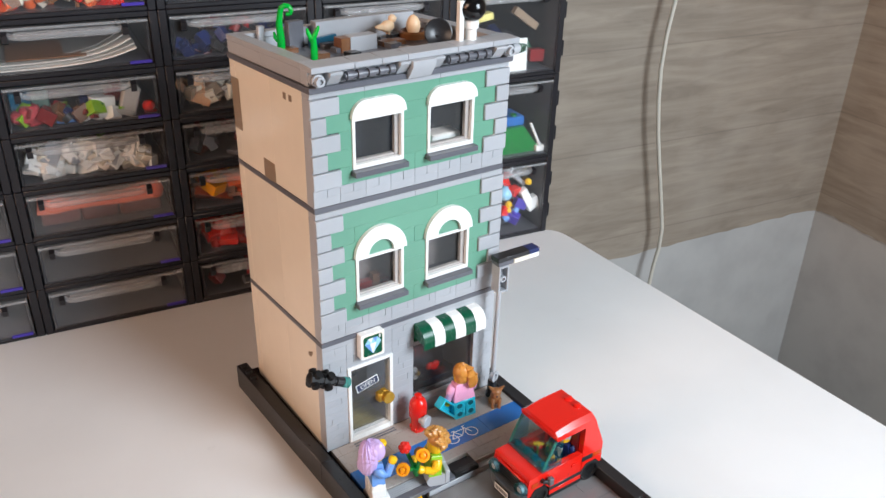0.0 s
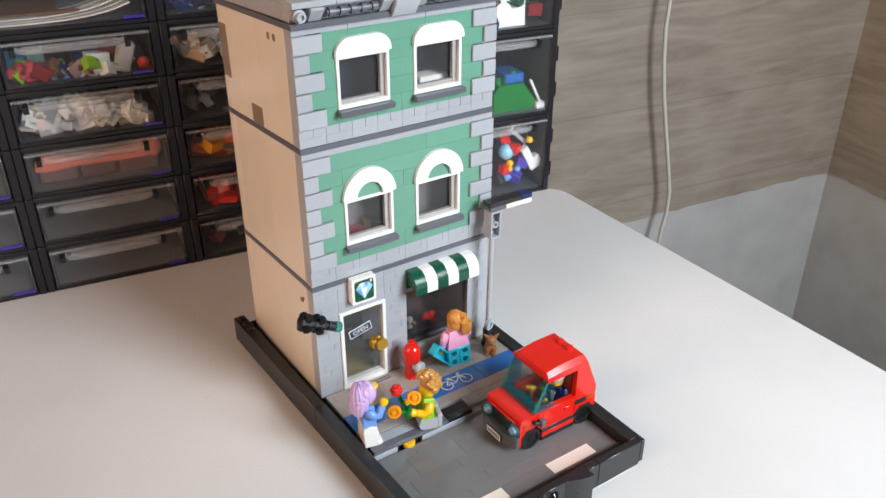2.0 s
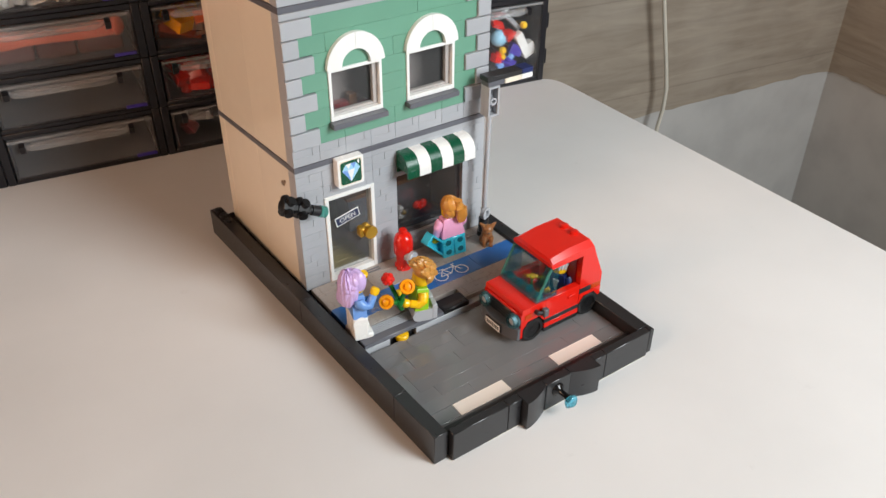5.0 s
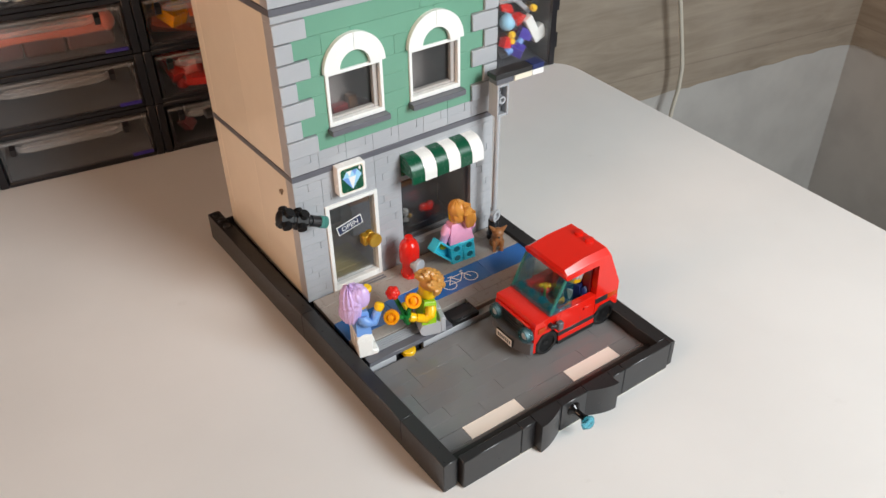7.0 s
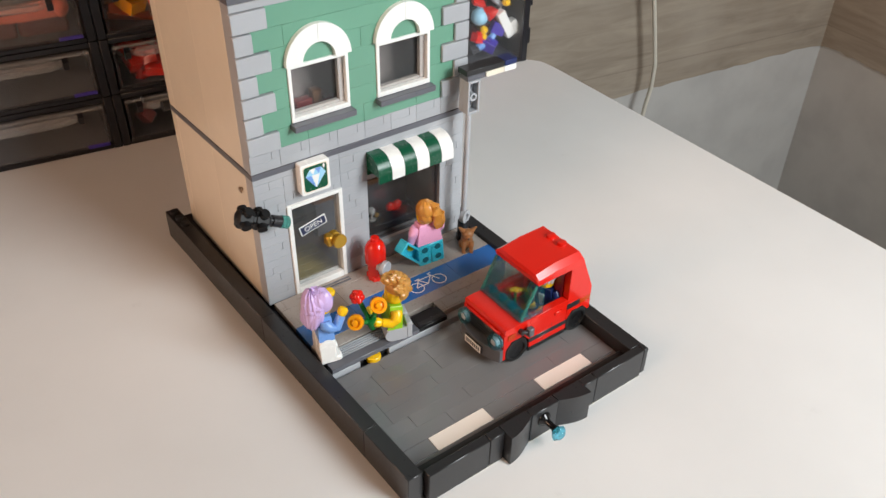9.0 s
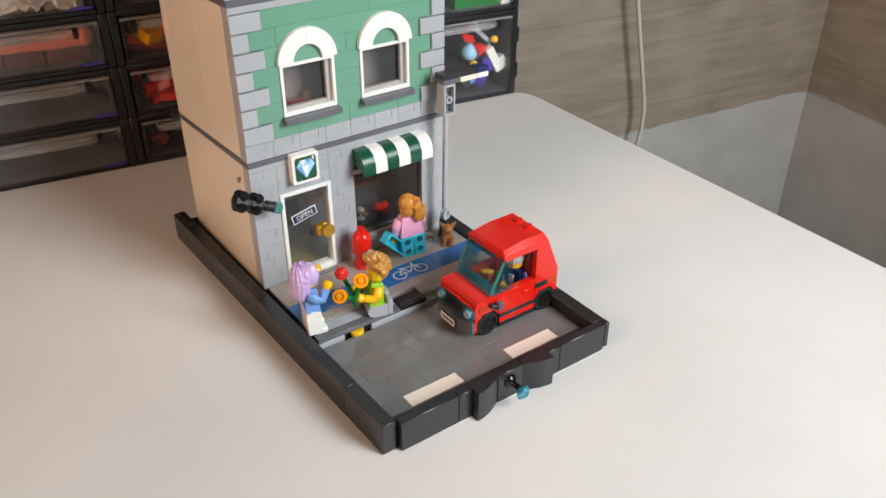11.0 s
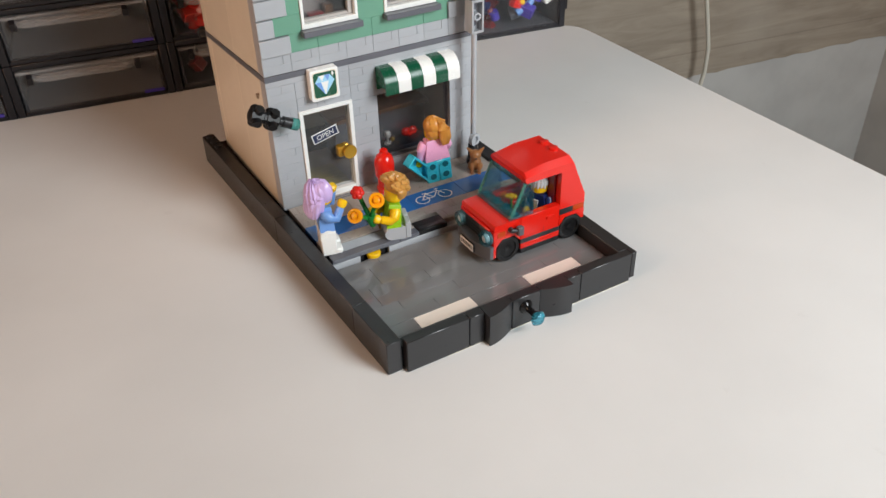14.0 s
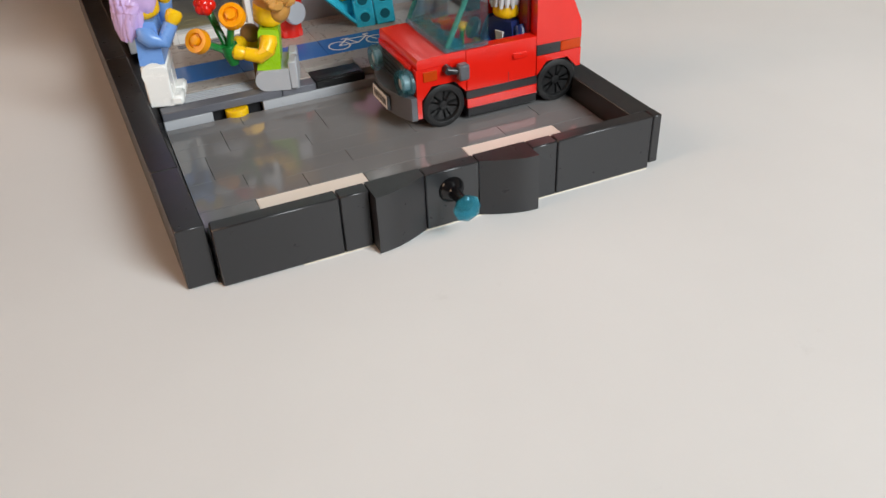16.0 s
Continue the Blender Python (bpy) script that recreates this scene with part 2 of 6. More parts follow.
    def ball(self, c, r, mat, seg=14, rings=9, wave=None):
        """An ellipsoid; wave(direction) scales its radius."""
        r = (r, r, r) if not isinstance(r, (tuple, list)) else r
        verts, faces = [(c[0], c[1], c[2] + r[2])], []
        if wave:
            verts[0] = (c[0], c[1], c[2] + r[2] * wave(Vector((0, 0, 1))))
        for j in range(1, rings):
            th = math.pi * j / rings
            for i in range(seg):
                a = 2 * math.pi * i / seg
                d = Vector((math.sin(th) * math.cos(a), math.sin(th) * math.sin(a), math.cos(th)))
                k = wave(d) if wave else 1.0
                verts.append((c[0] + r[0] * d.x * k, c[1] + r[1] * d.y * k, c[2] + r[2] * d.z * k))
        verts.append((c[0], c[1], c[2] - r[2]))
        last = len(verts) - 1
        for i in range(seg):
            k = (i + 1) % seg
            faces.append((0, 1 + i, 1 + k))
            faces.append((last, 1 + (rings - 2) * seg + k, 1 + (rings - 2) * seg + i))
            for j in range(rings - 2):
                a = 1 + j * seg
                faces.append((a + i, a + seg + i, a + seg + k, a + k))
        return self.add(verts, faces, mat)

    def mesh(self, name):
        me = bpy.data.meshes.new(name)
        me.from_pydata([(x * MM, y * MM, z * MM) for x, y, z in self.v], [], self.f)
        for n in self.names:
            me.materials.append(MATS[n])
        me.polygons.foreach_set("material_index", self.mi)
        bm = bmesh.new()
        bm.from_mesh(me)
        bmesh.ops.recalc_face_normals(bm, faces=bm.faces)
        bm.to_mesh(me)
        bm.free()
        me.polygons.foreach_set("use_smooth", [True] * len(me.polygons))
        me.set_sharp_from_angle(angle=radians(38))
        return me


def thing(name, label, category, m=None, group="", kind=""):
    """An Empty at a thing's base."""
    ob = new(name)
    ob.empty_display_size = 0.01
    ob.matrix_basis = m or Matrix()
    return tagged(ob, label, category, group, kind)


def solid(name, shape, label="", category="", m=None, group="", kind=""):
    """A thing that is one mesh."""
    ob = new(name, shape.mesh(name))
    ob.matrix_basis = m or Matrix()
    return tagged(ob, label, category, group, kind)


def part(name, shape, parent, label="", m=None, kind=""):
    """One mesh under a thing or under a part."""
    ob = new(name, shape.mesh(name))
    ob.parent = parent
    ob.matrix_basis = m or Matrix()
    return tagged(ob, label, kind=kind)


PIECES = {}


def piece(name, key, make, parent, x, y, z, rz=0.0):
    """A repeat that shares its mesh with all pieces of the same key."""
    if key not in PIECES:
        PIECES[key] = make().mesh(name)
    ob = new(name, PIECES[key])
    ob.parent = parent
    ob.matrix_basis = pose(x * MM, y * MM, z * MM, 0, 0, rz)
    return ob


def mm(x, y, z, rx=0, ry=0, rz=0):
    return pose(x * MM, y * MM, z * MM, rx, ry, rz)


def plate(w, d, h, mat, c=0.22):
    return lambda: Shape().box(0, 0, 0, w, d, h, mat, c)


S8, BRICK, PLATE = 8.0, 9.6, 3.2
GAP = 0.10

# ---- room ----
# the shelf and the walls stand turned against the toy; local x runs along the shelf, local y away from the viewer
SHELF = mm(346.5, 187.0, 0, 0, 0, -8.6)
WALL_Y = 160.0
WALL_X = 613.0


def wall_panel(x0, x1, y0, y1, z0, z1, mat, along="x", torn=False):
    """A wall slab; torn: its lower edge is ragged."""
    s = Shape()
    if not torn:
        return s.box(x0, y0, z0, x1, y1, z1, mat, 0.5)
    n = 160
    rng = random.Random(5)
    low = [z0 + rng.uniform(-2.2, 2.2) + 2.0 * math.sin(i * 0.21) for i in range(n + 1)]
    if along == "x":
        edge = [(x0 + (x1 - x0) * i / n, low[i]) for i in range(n + 1)]
        return s.prism(edge + [(x1, z1), (x0, z1)], 1, y0, y1, mat)
    edge = [(y0 + (y1 - y0) * i / n, low[i]) for i in range(n + 1)]
    return s.prism(edge + [(y1, z1), (y0, z1)], 0, x0, x1, mat)


FLOOR_Z, CEIL_Z = -750.0, 1750.0
solid("wall_north", Shape().box(-2300, WALL_Y + 1.5, FLOOR_Z, WALL_X + 100, WALL_Y + 100, CEIL_Z, "wall_paint"), "white painted plaster wall behind the table", "wall", SHELF, kind="structure")
solid("wallpaper_north", wall_panel(-2300, WALL_X, WALL_Y, WALL_Y + 1.4, -159, CEIL_Z, "wood_wallpaper", torn=True), "wallpaper printed with grey-beige wood planks, torn lower edge", "wallpaper", SHELF, kind="structure")
solid("wall_east", Shape().box(WALL_X + 1.5, -1600, FLOOR_Z, WALL_X + 100, WALL_Y + 1.4, CEIL_Z, "wall_paint"), "white painted plaster wall beside the table", "wall", SHELF, kind="structure")
solid("wallpaper_east", wall_panel(WALL_X, WALL_X + 1.4, -1600, WALL_Y, -159, CEIL_Z, "wood_wallpaper", along="y", torn=True), "wallpaper printed with grey-beige wood planks, torn lower edge", "wallpaper", SHELF, kind="structure")
# unseen walls closing the room; their openings are assumed, cut for the area lamps
for y0, y1, z0, z1 in ((-1700, -700, FLOOR_Z, CEIL_Z), (-699.9, 110, FLOOR_Z, 180), (-699.9, 110, 1060, CEIL_Z), (110.1, WALL_Y, FLOOR_Z, CEIL_Z)):
    solid("wall_west", Shape().box(-2400, y0, z0, -2301, y1, z1, "wall_paint"), "white painted plaster wall", "wall", SHELF, kind="structure")
for x0, x1, z0, z1 in ((-2300, -60, FLOOR_Z, CEIL_Z), (-59.9, 580, FLOOR_Z, 250), (-59.9, 580, 1030, CEIL_Z), (580.1, WALL_X, FLOOR_Z, CEIL_Z)):
    solid("wall_south", Shape().box(x0, -1240, z0, x1, -1141, z1, "wall_paint"), "white painted plaster wall", "wall", SHELF, kind="structure")
solid("floor", Shape().box(-2400, -2500, FLOOR_Z - 60, WALL_X + 100, WALL_Y + 100, FLOOR_Z - 0.5, "dark_tan"), "brown floor below the table", "floor", SHELF, kind="structure")
solid("ceiling", Shape().box(-2400, -2500, CEIL_Z + 0.5, WALL_X + 100, WALL_Y + 100, CEIL_Z + 60, "wall_paint"), "white ceiling", "ceiling", SHELF, kind="structure")

TABLE = mm(359, 203, 0, 0, 0, -2.35)
table = thing("table", "white laminate table top with slightly marked surface", "table", TABLE)
# right edge, rounded corner, then the back edge just behind the cabinets' fronts
corner = [(-0.2, -38), (-0.9, -30), (-2.6, -24), (-6.2, -18.5), (-12, -13.5), (-20, -9.2), (-34, -4.5)]
s = Shape().prism([(-1500, 155), (-34 - 300, -4.5 + 35)] + corner[::-1] + [(0, -46), (0, -640), (-1500, -640)], 2, -25, 0, "laminate")
part("tabletop", s, table)
for lx, ly in ((-1440, 60), (-60, -60), (-1440, -590), (-60, -590)):
    part("leg", Shape().box(lx - 22, ly - 22, FLOOR_Z, lx + 22, ly + 22, -25.2, "laminate", 2), table)

part("back_board", Shape().box(-1160, 14, -25, -2, 156, -0.3, "laminate", 0.5), table, "", TABLE.inverted() @ SHELF)

# ---- the toy's tray: base, rims, road, pavement ----
ROAD, PAVE, WALK, RIM = 10.4, 15.8, 14.9, 17.9
# the tray, its car and figures stand a little askew to the house
TRAY = mm(2.2, -0.9, 0)
tray = thing("display_tray", "black brick-built tray holding a grey road and pavement", "toy base", TRAY)
part("baseplate", Shape().box(22, -141.7, 0, 133, 111, 0.3, "tan", 0.05).box(0, -136, 0.35, 128, 111, 2.2, "tan", 0.3), tray, "tan baseplate")
# the long rim stands at a slight angle, wider towards the back
SKEW = mm(-8.3, -138.8, 0, 0, 0, 1.6)
for y0, y1 in ((0.0, 34.0), (34.1, 129.4), (129.5, 252.6)):
    part("left_rim", Shape().box(0, y0, 0.3, 7.7, y1, RIM + 0.4, "black", 0.3), tray, "", SKEW)
part("rim_filler", Shape().box(-9.2, -60, 0.4, -0.1, 112, 12.4, "black", 0.2), tray)
part("rim_filler", Shape().box(-3.2, -136, 0.4, -0.1, -60.1, ROAD - 0.4, "black", 0.2), tray)
part("right_rim", Shape().box(128.2, -137.2, 2.2, 136.4, 112, RIM, "black", 0.25), tray)
part("back_rim", Shape().box(2, 105.4, 4.2, 128, 112, RIM - 0.3, "black", 0.35), tray)
part("front_rim", Shape().box(0.1, -137.2, 0.5, 128.1, -131, ROAD + 2.4, "black", 0.25), tray)
part("road_edge", Shape().box(0, -130.9, ROAD - 3.4, 128, -127.75, ROAD - 0.1, "road_grey", 0.15), tray)
part("road_bed", Shape().box(0, -131, 2.4, 128, 104, ROAD - 3.4, "black", 0.2), tray)
# flat panels hung on the front rim
for x0, x1 in ((0.3, 34), (34, 42.4), (58.4, 75), (91.7, 100.2), (100.2, 133.4)):
    part("front_panel", Shape().box(x0 + 0.12, -142.0, 0.35, x1 - 0.12, -137.25, RIM + 0.15, "black", 0.35), tray)
part("end_panel", Shape().box(133.4, -142.0, 2.0, 136.5, -137.25, RIM + 0.15, "black", 0.35), tray)


def curved_panel(x0, x1, flip):
    s = Shape()
    n = 10
    pts = []
    for i in range(n + 1):
        a = i / n
        bulge = 2.2 + 5.0 * math.cos(a * math.pi / 2) if not flip else 2.2 + 5.0 * math.sin(a * math.pi / 2)
        pts.append((x0 + (x1 - x0) * a, -141.6 - bulge + 2.2))
    outline = pts + [(x1, -137.3), (x0, -137.3)]
    return s.prism(outline, 2, 0.35, RIM + 0.1, "black")


part("curved_panel", curved_panel(42.5, 58.3, False), tray)
part("curved_panel", curved_panel(75.1, 91.6, True), tray)
s = Shape()
s.at(mm(0, 0, 0))
s.m = Matrix.Translation((66.2, -141.3, 11.6)) @ Matrix.Rotation(radians(90), 4, "X")
s.lathe([(3.9, 0), (3.9, 0.8), (3.5, 1.6), (2.2, 2.6), (1.6, 3.4), (1.6, 8.5), (2.2, 8.6), (2.2, 9.4)], "gloss_black", 18)
part("knob_socket", s, tray)
s = Shape()
s.m = Matrix.Translation((66.0, -149.7, 11.2)) @ Matrix.Rotation(radians(90), 4, "X")
s.lathe([(1.6, -0.4), (2.4, 0.6), (4.0, 2.4), (4.0, 3.2), (2.3, 4.8)], "aqua_clear", 8)
part("gem_knob", s, tray, "faceted clear aqua gem")

# road tiles in staggered rows, two dashes along the front
rng = random.Random(11)
for r, y0 in enumerate(range(-119, -63, 8)):
    x = 0
    first = True
    while x < 128:
        w = rng.choice((32, 32, 48, 64)) if not first else rng.choice((8, 16, 24, 32))
        first = False
        w = min(w, 128 - x)
        piece("road_tile", ("road", w), plate(w - 0.14, 8 - 0.02, 3.2, "road_grey", 0.04), tray, x, y0, ROAD - 3.2)
        x += w
for x, w, dash in ((0, 16, 0), (16, 32, 1), (48, 32, 0), (80, 32, 1), (112, 16, 0)):
    piece("road_marking" if dash else "road_tile", ("mark", w, dash), plate(w - GAP, 8.6 - GAP, 3.2, "plate_white" if dash else "road_grey", 0.16), tray, x, -127.65, ROAD - 3.2)

# kerb: lower course flush with the road's end, upper course, drain openings
part("kerb_plate", Shape().box(0, -61.5, ROAD - 3, 15.9, -57, ROAD + 2.5, "grey", 0.25), tray)
part("kerb_plate", Shape().box(33, -61.5, ROAD - 3, 80, -57, ROAD + 2.5, "grey", 0.25), tray)
part("kerb_plate", Shape().box(80.1, -61.5, ROAD - 3, 128, -57, ROAD + 2.5, "grey", 0.25), tray)
part("drain", Shape().box(16, -58.5, ROAD - 3, 32.9, -57, ROAD + 2.4, "black", 0.2), tray, "black opening in the kerb")
s = Shape()
s.m = Matrix.Translation((24, -60.5, ROAD + 0.1))
s.lathe([(3.7, -1), (3.9, -0.2), (3.9, 1.6), (3.5, 2.0)], "yellow", 20)
part("drain_stud", s, tray, "round yellow plate in the drain")
part("pavement_bed", Shape().box(0, -56.8, 2.4, 128, 104, PAVE - 3.3, "black", 0.2), tray)
part("kerb_top", Shape().box(0, -61.5, ROAD + 2.55, 40, -56.1, PAVE, "dark_grey", 0.25), tray, "dark grey kerb plate")
part("kerb_top", Shape().box(40.1, -61.5, ROAD + 2.55, 52, -56.1, PAVE - 0.3, "dark_grey", 0.25), tray)
part("drain_tile", Shape().box(52.2, -61.4, ROAD + 2.6, 70, -51.5, PAVE + 0.06, "lamp_black", 0.3).box(53.4, -60.2, PAVE + 0.06, 68.8, -57.4, PAVE + 0.4, "black", 0.15), tray, "flat black drain tile")
s = Shape().box(8, -56, PAVE - 3.2, 40, -48.1, PAVE - 1.0, "grey", 0.15)
for k in range(5):
    s.box(8, -56 + 1.5 * k + 0.2, PAVE - 1.0, 40, -56 + 1.5 * k + 0.9, PAVE, "grey", 0.12)
part("grille_tile", s, tray, "grey slotted grille tiles")


def tiles(name, mat, x0, x1, y0, depth, lengths, seed):
    rng = random.Random(seed)
    x = x0
    while x < x1 - 0.1:
        w = min(rng.choice(lengths), x1 - x)
        piece(name, (mat, w, depth), plate(w - GAP, depth - GAP, 3.2, mat, 0.16), tray, x, y0, PAVE - 3.2)
        x += w


plastic("walk_grey", "A69C94", 0.28, 0.08)
tiles("pavement_tile", "walk_grey", 0, 128, -8, 8, (16, 32), 1)
tiles("pavement_tile", "walk_grey", 0, 128, -24, 16, (32, 32, 16), 2)
tiles("lane_tile", "blue", 0, 64, -40, 16, (32, 16), 3)
piece("lane_tile", ("lane_long",), plate(32 - GAP, 16 - GAP, 3.2, "blue", 0.16), tray, 64, -40, PAVE - 3.2)
piece("lane_tile", ("lane_long",), plate(32 - GAP, 16 - GAP, 3.2, "blue", 0.16), tray, 96, -40, PAVE - 3.2)
tiles("pavement_tile", "walk_grey", 0, 128, -48, 8, (32, 16, 48), 4)
tiles("pavement_tile", "walk_grey", 40, 52, -56, 8, (12,), 6)
tiles("pavement_tile", "walk_grey", 70.1, 128, -56, 8, (32, 48), 6)
part("pavement_edge", Shape().box(70.1, -57.4, PAVE - 3.3, 128, -56.05, PAVE - 0.05, "walk_grey", 0.2), tray)


def ring_mark(s, cx, cy, r, w, z, mat, n=24):
    for i in range(n):
        a0, a1 = 2 * math.pi * i / n, 2 * math.pi * (i + 1) / n
        v = []
        for h in (z, z + 0.06):
            for a, q in ((a0, r), (a1, r), (a1, r - w), (a0, r - w)):
                v.append((cx + q * math.cos(a), cy + q * math.sin(a), h))
        s.add(v, [(4, 5, 6, 7), (0, 1, 2, 3), (0, 1, 5, 4), (2, 3, 7, 6)], mat)


def line_mark(s, a, b_, w, z, mat):
    a, b_ = Vector((*a, 0)), Vector((*b_, 0))
    d = (b_ - a).normalized()
    q = Vector((-d.y, d.x, 0)) * w / 2
    v = [p + Vector((0, 0, h)) for h in (z, z + 0.06) for p in (a + q, b_ + q, b_ - q, a - q)]
    s.add([tuple(p) for p in v], [(4, 5, 6, 7), (0, 1, 2, 3), (0, 1, 5, 4), (1, 2, 6, 5), (2, 3, 7, 6), (3, 0, 4, 7)], mat)


# bicycle sign printed on the lane
s = Shape()
bz = PAVE + 0.01
ring_mark(s, 70, -33.5, 4.3, 0.6, bz, "white")
ring_mark(s, 85, -33.5, 4.3, 0.6, bz, "white")
for a, b_ in (((70, -33.5), (74.2, -28.5)), ((74.2, -28.5), (82.4, -28.5)), ((82.4, -28.5), (77.6, -33.6)), ((77.6, -33.6), (74.0, -27.6)),
              ((77.6, -33.6), (70, -33.5)), ((85, -33.5), (81.8, -26.4)), ((81.8, -26.4), (84.0, -26.2)), ((72.6, -27.5), (75.6, -27.5))):
    line_mark(s, a, b_, 0.65, bz, "white")
part("bicycle_marking", s, tray, "white bicycle sign on the blue lane")

# ---- the toy town house ----
house = thing("toy_house", "three-storey toy town house of plastic bricks, sand-green and grey front", "toy house", mm(0, 0, 0))
Z2, Z3, Z4 = 92.8, 179.1, 246.0
BAND = 3.3
DEPTH = 104.0


def profile_brick(cuts, h):
    """A brick whose face is moulded as masonry, with short upright joints."""
    low, high = cuts
    s = Shape().box(0.03, 0.3, 0, 15.97, 7.9, h, "grey", 0.05)
    for z0, z1, c in ((0.06, h / 2 - 0.02, low), (h / 2 + 0.02, h - 0.05, high)):
        if c:
            s.box(0.1, 0, z0, c - 0.17, 0.42, z1, "grey", 0.03).box(c + 0.17, 0, z0, 15.9, 0.42, z1, "grey", 0.03)
        else:
            s.box(0.1, 0, z0, 15.9, 0.42, z1, "grey", 0.03)
    return s


CUTS = ((4.5, 0), (0, 11.5), (11.5, 4.5), (0, 8.2))


def brick_row(parent, z, x0, x1, mat, lengths, seed, h=BRICK, y=0.0, depth=7.9):
    rng = random.Random(seed)
    x = x0
    while x < x1 - 0.1:
        w = min(rng.choice(lengths), x1 - x)
        piece("brick" if h > 5 else "plate", (mat, w, h, depth), plate(w - 0.08, depth, h - 0.05, mat, 0.13), parent, x, y, z)
        x += w


def profile_row(parent, z, x0, x1, h):
    for x in range(int(x0), int(x1), 16):
        k = (x * 7 + int(z * 13)) % 4
        piece("masonry_brick", ("masonry", k, round(h, 2)), lambda: profile_brick(CUTS[k], h), parent, x, 0, z)


def storey_shell(name, z0, z1, seed):
    """Side, back and inner walls of one storey, in tan brick courses."""
    w = part(name, Shape().box(121, 8.2, z0, 127.9, DEPTH - 8, z1, "tan", 0.2), house)
    part("back_wall", Shape().box(0.1, DEPTH - 7.9, z0, 127.9, DEPTH, z1, "tan", 0.2), w)
    y = 8.1
    for d in ((40, DEPTH - 8.1 - 48.1) if seed % 2 else (52, DEPTH - 8.1 - 60.1)):
        piece("side_panel", ("side", round(d, 1), round(z1 - z0, 2)), plate(7.9, d - 0.06, z1 - z0 - 0.03, "tan", 0.1), w, 0.1, y + 0.02, z0 + 0.015)
        y += d
    return w


# ground floor
g = storey_shell("ground_storey", WALK, Z2, 21)
part("corner_post", Shape().box(0.1, 0.5, WALK, 8, 8.1, Z2 - 3.3, "grey", 0.2), g)
GC = (Z2 - 3.2 - WALK) / 8
for r in range(8):
    z = WALK + r * GC
    profile_row(g, z, 0, 16, GC)
    profile_row(g, z, 48, 64, GC)
    profile_row(g, z, 112, 128, GC)
    if r >= 6:
        profile_row(g, z, 16, 48, GC)
        brick_row(g, z, 64, 112, "grey", (48,), 3, GC)
brick_row(g, WALK, 64, 112, "grey", (48,), 3)
brick_row(g, WALK + 9.6, 64, 112, "grey", (48,), 3, PLATE)
brick_row(g, Z2 - 3.2, 0, 128, "grey", (48, 80, 64), 4, PLATE)

# storeys above
WINDOWS = ((24, 56), (72, 104))


def green_storey(name, z0, z9, rows, seed):
    """One upper storey from its dark band at z0 up to z9: a masonry course, quoins and sand-green courses, a grey plate."""
    c = (z9 - 3.4 - z0 - BAND) / rows
    w = storey_shell(name, z0 + BAND, z9, seed)
    part("dark_band", Shape().box(-0.2, -0.5, z0, 128.2, DEPTH + 0.1, z0 + BAND - 0.05, "dark_grey", 0.2), w)
    part("corner_post", Shape().box(0.1, 0.5, z0 + BAND, 8, 8.1, z9 - 3.45, "grey", 0.2), w)
    for r in range(rows):
        z = z0 + BAND + r * c
        if r == 0:
            profile_row(w, z, 0, 128, c)
            continue
        wide = (rows - 1 - r) % 2 == 0
        q = 16 if wide else 8
        for x in (0, 128 - q):
            piece("quoin", ("quoin", q), plate(q + (0.7 if wide else 0.9), 2.6, c - 0.75, "grey", 0.3), w, x - (0.3 if x == 0 else 0.4), -1.7, z + 0.35)
        if 2 <= r <= 4:
            spans = ((q, 24), (56, 72), (104, 128 - q))
        else:
            spans = ((q, 128 - q),)
        for x0, x1 in spans:
            brick_row(w, z, x0, x1, "sand_green", (16, 32, 48, 64), seed + r, c)
    brick_row(w, z9 - 3.4, 0, 128, "grey", (32, 48, 64), seed + 50, 3.4, -0.6, 8.5)
    return w


